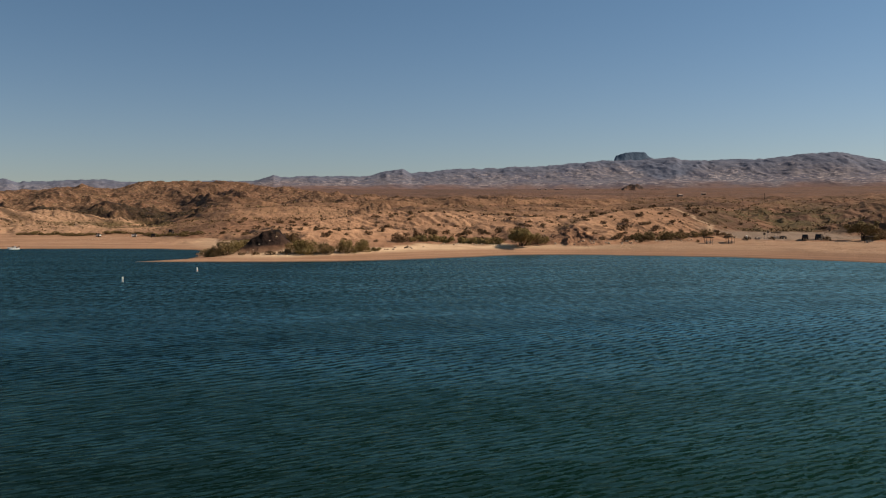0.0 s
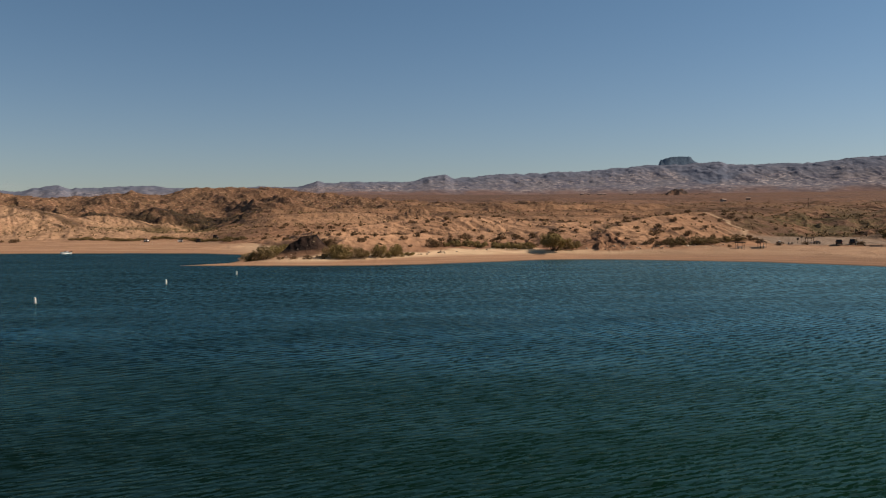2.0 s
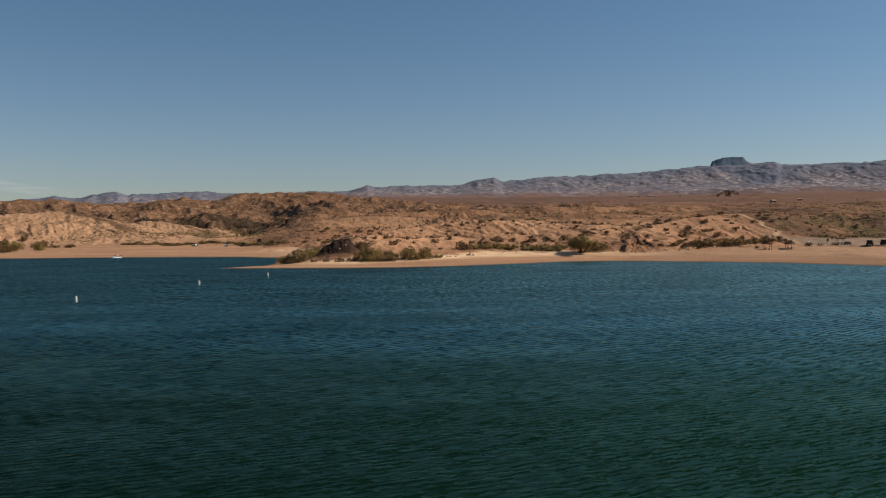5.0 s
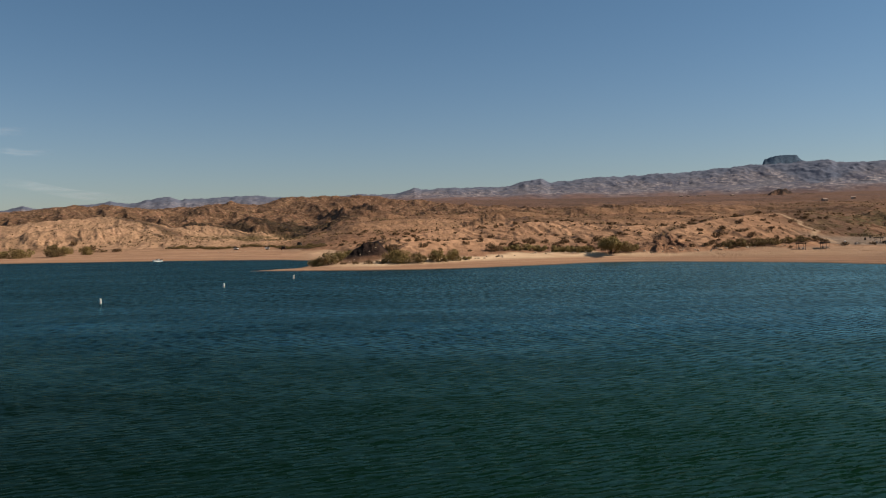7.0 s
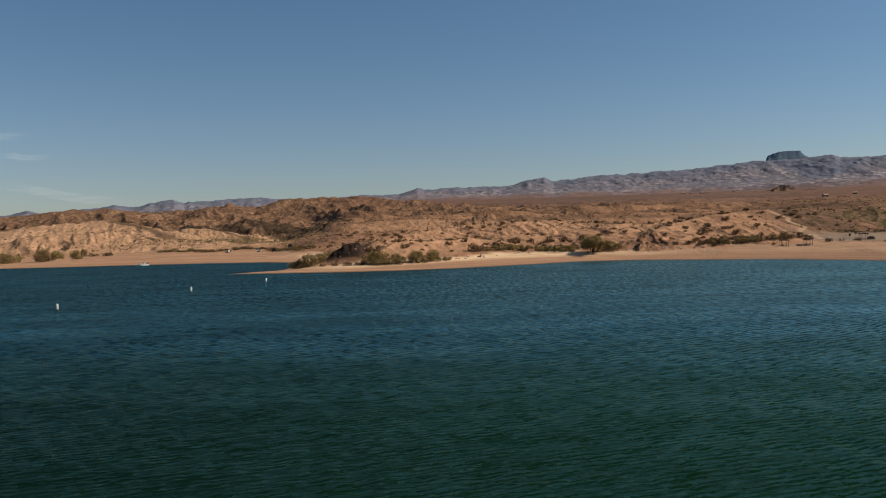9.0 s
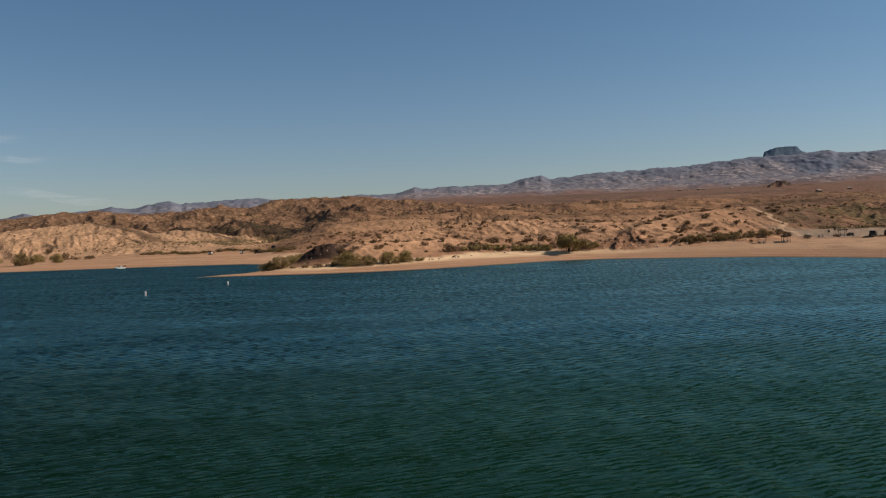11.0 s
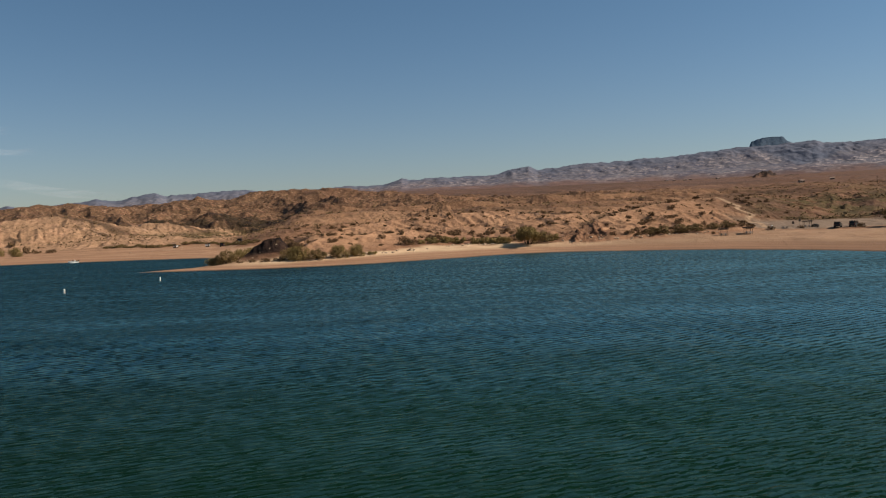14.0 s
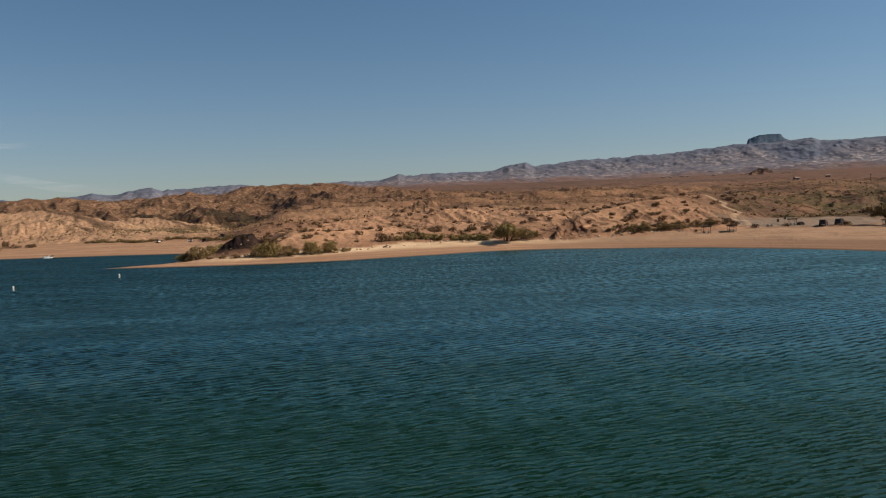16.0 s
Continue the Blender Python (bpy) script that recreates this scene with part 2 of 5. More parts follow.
def water_material():
    """Dim teal depth under a tinted glossy skin; gloss follows angle, place and painted ripples."""
    m = Nodes("lake_water")
    tree = m.tree
    tree.nodes.remove(m.bsdf)
    body, skin, both = m.add("ShaderNodeBsdfDiffuse"), m.add("ShaderNodeBsdfGlossy"), m.add("ShaderNodeMixShader")
    angle = m.add("ShaderNodeFresnel", IOR=1.333)
    m.link(body.outputs[0], both.inputs[1])
    m.link(skin.outputs[0], both.inputs[2])
    m.link(both.outputs[0], tree.nodes["Material Output"].inputs["Surface"])
    sep = m.add("ShaderNodeSeparateXYZ")
    m.link(m.place(), sep.inputs[0])
    east, north = sep.outputs[0], sep.outputs[1]
    drift = m.noise(0.025, 3)
    # deep blue in the west, a green shelf near by, sandy bottom towards the eastern shore
    c = m.mix(m.ramp(m.noise(0.02, 3), 0.35, 0.65), (0.0010, 0.0040, 0.0045), (0.0016, 0.0058, 0.0064))
    shelf = m.ramp(m.math('ADD', m.math('MULTIPLY', drift, 60.0), north), 78.0, 132.0, 1.0, 0.0)
    c = m.mix(m.math('MULTIPLY', shelf, m.ramp(east, -30.0, 25.0, 0.25, 1.0)), c, (0.0026, 0.0158, 0.0074))
    side = m.ramp(m.math('ADD', east, m.math('MULTIPLY', drift, 40.0)), -30.0, 70.0, 0.0, 1.0)
    c = m.mix(m.math('MULTIPLY', side, m.ramp(m.math('ADD', north, m.math('MULTIPLY', drift, 50.0)), 55.0, 150.0)), c, (0.0068, 0.0190, 0.0205))
    c = m.mix(m.math('MULTIPLY', m.ramp(east, 36.0, 58.0, 0.0, 0.7), m.ramp(north, 40.0, 66.0, 1.0, 0.0)), c, (0.016, 0.017, 0.0095))
    m.link(c, body.inputs["Color"])
    away = m.ramp(north, 55.0, 150.0)
    # the mirrored sky is tinted by place, teal near by and bluer far off
    m.link(m.mix(m.ramp(north, 38.0, 95.0), m.mix(side, (0.62, 0.94, 0.76), (0.74, 0.97, 0.74)), m.mix(side, (0.50, 0.94, 0.95), (0.64, 0.965, 0.935))), skin.inputs["Color"])
    # cat's-paws of wind over the chop: short crests across the wind, finer ripples on their backs
    gust = m.ramp(m.noise(0.05, 4, 0.6, stretch=(0.7, 1.6, 1.0)), 0.32, 0.68, 0.5, 1.4)

    def train(long, turn, bend):
        """A train of crests, so far apart, turned from the wind and bent."""
        way = m.add("ShaderNodeMapping", Rotation=(0, 0, radians(turn)))
        m.link(m.place(), way.inputs["Vector"])
        n = m.add("ShaderNodeTexWave", Scale=0.314 / long, Distortion=bend, Detail=2.0, **{"Detail Scale": 2.4, "Detail Roughness": 0.55})
        n.bands_direction = 'Y'
        m.link(way.outputs[0], n.inputs["Vector"])
        return n.outputs["Fac"]

    height = m.math('ADD', m.math('MULTIPLY', train(0.60, -10, 4.0), 0.020), m.math('MULTIPLY', train(0.40, -24, 4.0), 0.011))
    height = m.math('ADD', height, m.math('MULTIPLY', m.noise(1.0, 3, 0.6, stretch=(4.0, 6.5, 1.0)), 0.013))
    far_chop = m.math('MULTIPLY', m.math('ADD', m.math('MULTIPLY', train(1.5, -12, 5.0), 0.06), m.math('MULTIPLY', m.noise(1.0, 4, 0.66, stretch=(0.9, 0.6, 1.0)), 0.15)), away)
    height = m.math('ADD', m.math('MULTIPLY', height, gust), m.math('MULTIPLY', far_chop, gust))
    relief = m.add("ShaderNodeBump", Strength=1.0, Distance=1.0)
    m.link(height, relief.inputs["Height"])
    for node in (body, skin, angle):
        m.link(relief.outputs[0], node.inputs["Normal"])
    # reflection strength is set by place: dimmed in the west and near by
    across = m.math('ADD', east, m.math('MULTIPLY', drift, 60.0))
    # dark dashes for the ripples' steep fronts, painted as a weaker reflection
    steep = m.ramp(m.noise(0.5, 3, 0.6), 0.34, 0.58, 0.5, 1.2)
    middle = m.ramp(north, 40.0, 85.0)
    near_dashes = m.ramp(m.math('ADD', m.math('MULTIPLY', train(0.54, -20, 4.2), 0.6), m.math('MULTIPLY', train(0.35, -34, 4.0), 0.4)), 0.46, 0.70, 0.0, 1.15)
    mid_dashes = m.ramp(m.math('ADD', m.math('MULTIPLY', train(0.98, -30, 4.4), 0.6), m.math('MULTIPLY', train(0.64, -46, 4.2), 0.4)), 0.46, 0.70, 0.0, 1.15)
    fronts = m.math('ADD', m.math('MULTIPLY', near_dashes, m.math('SUBTRACT', 1.0, middle)), m.math('MULTIPLY', mid_dashes, middle))
    far_dashes = m.ramp(m.noise(1.0, 5, 0.75, stretch=(1.2, 0.5, 1.0)), 0.38, 0.62, 0.35, 1.55)
    dash_gloss = m.math('ADD', m.math('MULTIPLY', m.math('SUBTRACT', 1.53, m.math('MULTIPLY', fronts, steep)), m.math('SUBTRACT', 1.0, away)), m.math('MULTIPLY', far_dashes, away))
    dash_gloss = m.math('MULTIPLY', dash_gloss, m.ramp(m.noise(0.06, 4, 0.6, stretch=(0.6, 1.5, 1.0)), 0.3, 0.7, 0.8, 1.15))
    share = m.math('MULTIPLY', m.math('MULTIPLY', m.ramp(across, -30.0, 110.0, 0.22, 0.385), m.ramp(north, 26.0, 92.0, 0.27, 1.0)), dash_gloss)
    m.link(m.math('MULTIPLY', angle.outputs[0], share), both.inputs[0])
    m.link(m.ramp(north, 30.0, 150.0, 0.12, 0.26), skin.inputs["Roughness"])
    return m.mat


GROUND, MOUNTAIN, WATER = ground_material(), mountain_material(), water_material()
LEAF_OLIVE = varied("olive_foliage", (0.160, 0.114, 0.050), (0.196, 0.140, 0.062), 1.2, 0.8, 0.1, 0, each=0.2)
LEAF_GREEN = varied("green_foliage", (0.192, 0.143, 0.054), (0.238, 0.175, 0.070), 1.2, 0.8, 0.1, 0, each=0.2)
LEAF_SCRUB = varied("dark_olive_scrub", (0.118, 0.084, 0.044), (0.146, 0.102, 0.054), 0.5, 0.9, 0.1, 0, each=0.5)
LEAF_DRY = varied("dry_brown_twigs", (0.17, 0.105, 0.058), (0.13, 0.085, 0.045), 1.2, 0.9, 0.1, 0, each=0.6)
LEAF_STRAW = varied("straw_green_stems", (0.30, 0.225, 0.10), (0.21, 0.165, 0.07), 1.2, 0.9, 0.1, 0, each=0.6)
BARK = varied("grey_brown_bark", (0.09, 0.06, 0.04), (0.06, 0.042, 0.03), 4, 0.95, 0.1, 0.5)


# ---- terrain ----
def hash_grid(ix, iy, seed):
    h = (ix.astype(np.int64) * 374761393 + iy.astype(np.int64) * 668265263 + seed * 974634541) & 0xFFFFFFFF
    h = ((h ^ (h >> 13)) * 1274126177) & 0xFFFFFFFF
    return ((h ^ (h >> 16)) & 0xFFFF) / 65535.0


def vnoise(x, y, seed=0):
    """Smooth value noise, -1 to 1."""
    ix, iy = np.floor(x), np.floor(y)
    fx, fy = x - ix, y - iy
    fx, fy = fx * fx * fx * (fx * (fx * 6 - 15) + 10), fy * fy * fy * (fy * (fy * 6 - 15) + 10)
    a, b = hash_grid(ix, iy, seed), hash_grid(ix + 1, iy, seed)
    c, d = hash_grid(ix, iy + 1, seed), hash_grid(ix + 1, iy + 1, seed)
    return ((a + (b - a) * fx) * (1 - fy) + (c + (d - c) * fx) * fy) * 2 - 1


def fbm(x, y, octaves=4, seed=0, ridged=False):
    total, amp, norm = 0.0, 1.0, 0.0
    for k in range(octaves):
        n = vnoise(x, y, seed + k * 17)
        total = total + amp * (1 - 2 * np.abs(n) if ridged else n)
        norm += amp
        amp *= 0.5
        x, y = x * 1.93 + y * 0.35 + 7.1, y * 1.93 - x * 0.35 + 3.7
    return total / norm


def smooth(v, a, b):
    t = np.clip((v - a) / (b - a), 0, 1)
    return t * t * (3 - 2 * t)


SHORE = [(-5200, -900), (-900, 110), (-400, 255), (-240, 293), (-166, 303), (-118, 308), (-90, 308), (-68, 303), (-54, 292), (-50, 275),
         (-49, 258), (-46, 240), (-48, 227), (-58, 217.5), (-44, 215), (-26, 214), (-12, 215), (0, 219), (12, 226), (24, 235), (34, 243),
         (43, 245.5), (56, 243), (70, 235), (88, 224), (100, 208), (108, 193), (116, 172), (140, 140), (300, 60), (900, -60), (5200, -500)]


def along(points, x, y):
    """Distance to a line, the height of its nearest place and the way along it."""
    best = np.full(x.shape, 1e18)
    zc, weight = np.zeros(x.shape), np.full(x.shape, 1e-12)
    ex, ey = points[-1][0] - points[0][0], points[-1][1] - points[0][1]
    u = ((x - points[0][0]) * ex + (y - points[0][1]) * ey) / math.hypot(ex, ey)
    for p, q in zip(points, points[1:]):
        dx, dy = q[0] - p[0], q[1] - p[1]
        n = math.hypot(dx, dy)
        t = np.clip(((x - p[0]) * dx + (y - p[1]) * dy) / (n * n), 0, 1)
        d = (x - p[0] - t * dx) ** 2 + (y - p[1] - t * dy) ** 2
        best = np.minimum(best, d)
        if len(p) > 2:
            w = 1 / (d + 3) ** 2
            zc, weight = zc + w * (p[2] + t * (q[2] - p[2])), weight + w
    return np.sqrt(best), zc / weight, u


def inland(x, y):
    """Metres from the water's edge, positive on land."""
    d, _, _ = along(SHORE, x, y)
    inside = np.zeros(x.shape, bool)
    ring = SHORE + [(5200, 9000), (-5200, 9000)]
    for p, q in zip(ring, ring[1:] + ring[:1]):
        if p[1] == q[1]:
            continue
        cross = ((p[1] > y) != (q[1] > y)) & (x < (q[0] - p[0]) * (y - p[1]) / (q[1] - p[1]) + p[0])
        inside ^= cross
    return np.where(inside, d, -d) + 0.7 * vnoise(x * 0.12, y * 0.12, 5) + 0.3 * vnoise(x * 0.5, y * 0.5, 6)


# Each hill: its crest line (x, y, height), half width, gully depth and spacing, roughness, kind of ground.
HILLS = [
    ([(-265, 862, 27), (-261, 885, 34), (-247, 910, 40), (-224, 916, 36), (-203, 931, 43), (-170, 948, 46), (-145, 953, 48), (-115, 957, 46),
      (-83, 951, 42), (-45, 933, 38), (-8, 905, 34), (20, 865, 29)], 260, 4.0, 46, 1.6, "rock"),
    ([(-196, 698, 15), (-174, 686, 19.5), (-150, 671, 16), (-130, 651, 9)], 60, 4.5, 17, 1.6, "crag"),
    ([(-214, 753, 19), (-191, 739, 20), (-181, 782, 24), (-161, 838, 30)], 95, 3.0, 20, 1.6, "rock"),
    ([(-435, 789, 28), (-423, 829, 33), (-405, 861, 37), (-380, 883, 39), (-345, 898, 35), (-309, 932, 36), (-283, 920, 31)], 200, 3.0, 40, 1.1, "rock"),
    ([(-760, 1139, 48), (-628, 1139, 42), (-610, 1149, 39), (-569, 1114, 35)], 200, 2.0, 40, 1.5, "pale"),
    ([(-330, 470, 15), (-271, 491, 15), (-265, 505, 17), (-256, 521, 19), (-243, 539, 21), (-231, 544, 21), (-211, 531, 18), (-192, 517, 14), (-170, 494, 8)],
     95, 1.3, 16, 0.8, "pale"),
    ([(-300, 420, 7), (-242, 438, 8), (-230, 445, 11.6), (-221, 455, 12.6), (-210, 466, 13.4), (-197, 483, 13.5), (-187, 487, 12), (-169, 473, 6.6)],
     34, 1.7, 6, 0.6, "pale"),
    ([(-223, 602, 11), (-209, 618, 14.7), (-187, 614, 15.2), (-163, 601, 10), (-147, 585, 4)], 70, 2.6, 14, 0.7, "pale"),
    ([(-91, 515, 4), (-79, 518, 9), (-65, 510, 13), (-47, 502, 16.5), (-20, 484, 16.2), (-1, 465, 14.8)], 90, 2.2, 17, 0.8, "pale"),
    ([(-34, 302, 4), (-28, 313, 6.4), (-16, 334, 8.6), (3, 350, 10.7), (22, 355, 11.8), (38, 354, 12.3), (50, 342, 11.6), (59, 331, 10.3)],
     66, 1.9, 12, 0.6, "pale"),
    ([(1, 435, 14), (7, 445, 16.7), (13, 445, 17.2)], 12, 1.6, 6, 1.0, "rock"),
    ([(53, 274, 3), (60, 285, 5.4), (68, 299, 8.4), (79, 312, 10.7), (95, 323, 12.6), (110, 340, 13.7), (132, 364, 14.4), (157, 398, 14.9), (175, 423, 14.3)],
     52, 1.2, 14, 0.6, "pale"),
    ([(95, 323, 12.6), (99, 312, 10.6), (103, 300, 8.5), (106, 288, 6)], 28, 1.0, 10, 0.5, "pale"),
    ([(50, 268, 2.5), (57, 272, 5.2), (62, 280, 6.5), (66, 292, 8)], 16, 2.2, 3.2, 0.9, "rock"),
    ([(170, 393, 12), (188, 407, 16), (202, 411, 18), (211, 407, 17), (204, 377, 14), (217, 381, 17), (225, 376, 19), (260, 360, 20)],
     60, 2.0, 14, 1.0, "pale"),
    ([(172, 300, 7), (182, 303, 11), (194, 305, 13), (225, 296, 15)], 30, 1.5, 9, 0.8, "dark"),
    ([(826, 2473, 92), (840, 2468, 106), (855, 2463, 112), (875, 2456, 108), (889, 2451, 94)], 90, 4, 30, 4, "dark"),
    ([(-40, 236, 1.8), (-36, 237, 3.4), (-32, 238, 5.0), (-28.5, 239, 6.0), (-26.5, 239.5, 6.2), (-25.6, 240, 5.4)], 6.2, 0.3, 3, 0.3, "dark"),
    ([(-21, 250, 4.6), (-17, 265, 6.5), (-6, 280, 6.2), (6, 300, 6.5)], 26, 0.8, 8, 0.5, "pale"),
]


def terrain(x, y):
    """Height of the ground and what it is made of."""
    x, y = np.asarray(x, float), np.asarray(y, float)
    s = inland(x, y)
    r = np.hypot(x - 8, y - 5)
    az = np.degrees(np.arctan2(x - 8, y - 5))
    beach = np.interp(s, [-400, -60, -15, 0, 7, 20, 60, 140], [-14, -7, -1.6, 0, 0.55, 1.5, 2.6, 3.0])
    flat_left = smooth(-az, 8, 14)
    beach = beach - flat_left * smooth(s, 0, 60) * 1.6
    rise = np.interp(r, [0, 290, 450, 700, 1000, 3400, 6000], [0, 0, 8.5, 19, 27, 122, 124])
    left = np.interp(r, [0, 520, 700, 1000, 3400, 6000], [0, 0, 3, 12, 72, 74])
    up = (rise * (1 - flat_left) + left * flat_left) * smooth(s, 20, 90)
    # terraces: flat gravel tops and steep pale scarps
    bench = up + 4.5 * fbm(x / 85, y / 60, 4, 15)
    k = bench / 5.0
    part_up = k - np.floor(k)
    stepped = smooth(r, 360, 460) * (1 - smooth(r, 1500, 2300)) * (1 - flat_left) * smooth(s, 30, 90)
    up = up + (5.0 * (np.floor(k) + smooth(part_up, 0.4, 0.98)) - up) * stepped
    scarp = smooth(part_up, 0.35, 0.55) * (1 - smooth(part_up, 0.88, 0.98)) * stepped
    roll = fbm(x / 70, y / 70, 4, 3) * smooth(r, 330, 600) * (1 - smooth(r, 1200, 2600)) * 2.0
    bad = smooth(r, 350, 520) * (1 - 0.75 * smooth(r, 1000, 2200))
    roll = roll + (fbm((x + 0.4 * y) / 52, (y - 0.3 * x) / 62, 5, 8, True) - 0.1) * bad * 3.8 + fbm(x / 13, y / 13, 3, 18, True) * bad * 0.5
    wash = np.exp(-(((az - 24.8) / 4.2) ** 2)) * smooth(r, 318, 345) * (1 - smooth(r, 385, 470))
    z = beach + up * (1 - 0.55 * wash) + roll * (1 - flat_left * (1 - smooth(r, 560, 700))) * smooth(s, 30, 70) * (1 - 0.7 * wash)
    pale, rock, dark, cap = 0.75 * scarp, np.zeros(x.shape), np.zeros(x.shape), stepped * (1 - scarp) * (0.5 + 0.3 * smooth(r, 450, 700))
    for crest, width, gully, step, rough, kind in HILLS:
        xs, ys = [p[0] for p in crest], [p[1] for p in crest]
        near = (x > min(xs) - width) & (x < max(xs) + width) & (y > min(ys) - width) & (y < max(ys) + width) & (s > -2)
        if not near.any():
            continue
        xn, yn, zn = x[near], y[near], z[near]
        warp = vnoise(xn / (width * 0.4), yn / (width * 0.4), 31) * width * 0.1
        d, zc, u = along(crest, xn + warp, yn + warp * 0.6)
        t = np.clip(d / width, 0, 1)
        cut = fbm(1.3 * u / step + 0.15 * d / step, d / (width * 1.3), 3, 21, True) * 0.5 - 0.5
        side = 4 * t * (1 - t)
        h = zn + np.maximum(zc - zn, 0) * (0.5 * (1 - t) + 0.5 * (1 - smooth(t, -0.1, 1.0))) * 1.05 * smooth(s[near], 5, 17 if width < 20 else 32)
        lift = smooth(h - zn, 0.0, 2.5)
        spur = (fbm((xn + 0.4 * yn) / 42, yn / 120, 3, 70, True) - 0.3) * 5.5 * side if kind == 'rock' and width > 90 else 0.0
        h = h + (spur + 2.0 * gully * cut * side + 0.35 * gully * (fbm(u / step * 2.7 + warp * 0.05, d / width * 2.2, 3, 27, True) * 0.5 - 0.5) * side + (0.6 if kind == 'pale' else 2.0) * rough * fbm(xn / (step * 0.8), yn / (step * 0.8), 5, 44, True)) * lift
        h = np.maximum(h, zn)
        cover = smooth(h - zn, 0.2, 1.6)
        z[near] = h
        back = np.zeros(xn.shape)
        if kind == "pale" and xs == sorted(xs):
            over = yn - np.interp(xn, xs, ys) + 2 * warp / width
            back = smooth(over, -1.0, 2.5) * (1 - smooth(over, 9, 20)) * cover
        h = np.maximum(h - 0.9 * back * smooth(over, 0.5, 4) if kind == "pale" and xs == sorted(xs) else h, zn)
        z[near] = h
        cap[near] = np.maximum(cap[near] * (1 - cover), back)
        cover = cover * (1 - 0.8 * back)
        if kind == "pale":
            pale[near] = np.maximum(pale[near], cover)
            rock[near] = rock[near] * (1 - cover)
            dark[near] = dark[near] * (1 - cover)
        elif kind == "crag":
            cover = smooth(1 - t, 0.02, 0.32)
            rock[near] = np.maximum(rock[near], cover)
            # dark streaks paint the shade of the crag's gullies
            gully_shade = fbm((xn + 0.5 * yn) / (1.1 * step), yn / (2.2 * step), 3, 95)
            dark[near] = np.maximum(dark[near], cover * smooth(gully_shade, -0.42, -0.2))
        elif kind == "rock":
            rock[near] = np.maximum(rock[near], cover)
        else:
            dark[near] = np.maximum(dark[near], cover)
    stony = smooth(z, 3.5, 7) * (1 - smooth(r, 900, 1300))
    z = z + (fbm(x / 9, y / 9, 4, 63, True) * 0.4 + fbm(x / 3.2, y / 3.2, 2, 64) * 0.2) * stony * (1 - 0.7 * pale + 0.9 * rock + 0.5 * dark)
    bend = 2.5 * vnoise(x / 30, y / 30, 66)
    z = z + (fbm((x + bend + 0.35 * y) / 4.4, y / 24, 3, 67, True) - 0.3) * (0.38 + 0.5 * flat_left) * pale * stony
    z = z + (fbm((x + 3 * bend) / 19 - y / 80, y / 75, 4, 68, True) - 0.3) * 2.6 * rock
    z = z + fbm(x / 5, y / 5, 3, 61) * 0.22 * smooth(s, 12, 40) * (1 - smooth(r, 700, 1200))
    lot = smooth(x, 108, 116) * (1 - smooth(x, 156, 166)) * smooth(y, 270, 276) * (1 - smooth(y + 3 * vnoise(x / 9, y / 9, 77), 306, 314))
    z = z + (3.1 + 0.05 * (y - 272) - z) * lot * 0.92
    z = z + 0.35 * fbm(x / 7, y / 4, 3, 81) * smooth(z, 1.0, 1.8) * (1 - smooth(z, 2.6, 3.6)) * smooth(s, 6, 14)
    sand = smooth(s, -2, 0) * (1 - smooth(z + 0.4 * vnoise(x / 6, y / 6, 71) - 0.8 * smooth(x, 60, 90), 1.9, 2.5)) * (1 - smooth(r, 480, 560)) * (1 - 0.9 * dark)
    # the mound's dark, painted shade included, carried down to its foot
    knoll = smooth(np.exp(-(((x + 30) / 6.5) ** 2) - ((y - 235) / 5) ** 2), 0.3, 0.6)
    sand = sand * (1 - 0.9 * knoll)
    dark = np.maximum(dark, 0.45 * knoll)
    outcrop = smooth(np.exp(-(((x + 206) / 3.2) ** 2) - ((y - 448 + 0.8 * (x + 206)) / 4.5) ** 2), 0.25, 0.6)
    z = z + outcrop * (0.8 + 0.8 * fbm(x / 3, y / 3, 2, 97, True))
    dark = np.maximum(dark, 0.85 * outcrop)
    scrub = np.clip(wash * 1.3 + 0.3 * smooth(r, 330, 500) * (1 - smooth(r, 900, 1300)) + flat_left * smooth(r, 500, 520) * (1 - smooth(z, 5, 9)), 0, 1)
    wet = smooth(s, -1, 0) * (1 - smooth(s, 0.6, 2.0 + 0.8 * smooth(x, 60, 100)))
    plain = smooth(r, 900, 1500)
    tr_d, _, _ = along([(117, 284), (120.5, 297), (121.5, 303), (119.5, 309), (125.5, 320), (122.5, 329), (125.5, 337), (121, 350), (126, 372), (120, 395)], x, y)
    lot = lot * (1 - sand)
    track = (1 - smooth(tr_d, 0.5, 1.3)) * (1 - sand)
    pale = pale * (1 - 0.4 * smooth(r, 430, 540) * (1 - flat_left))
    return z, {"pale": pale, "rock": rock, "dark": dark, "cap": cap, "brown": smooth(az, 15.5, 19.5) * smooth(r, 318, 345) * (1 - smooth(r, 1000, 1500)), "lot": lot, "dry": smooth(z + 0.7 * (1 - smooth(x, -35, 5)), 0.9, 1.6) * (1 - 0.8 * smooth(x, 40, 75)) * (1 - flat_left), "pave": smooth(r, 380, 520) * (1 - flat_left) * (1 - 0.5 * pale) + 0.8 * smooth(az, 16, 21) * smooth(r, 310, 340), "sand": sand, "scrub": scrub, "wet": wet, "plain": plain, "track": track}


def ground_height(x, y):
    z, _ = terrain(np.array([x]), np.array([y]))
    return float(z[0])


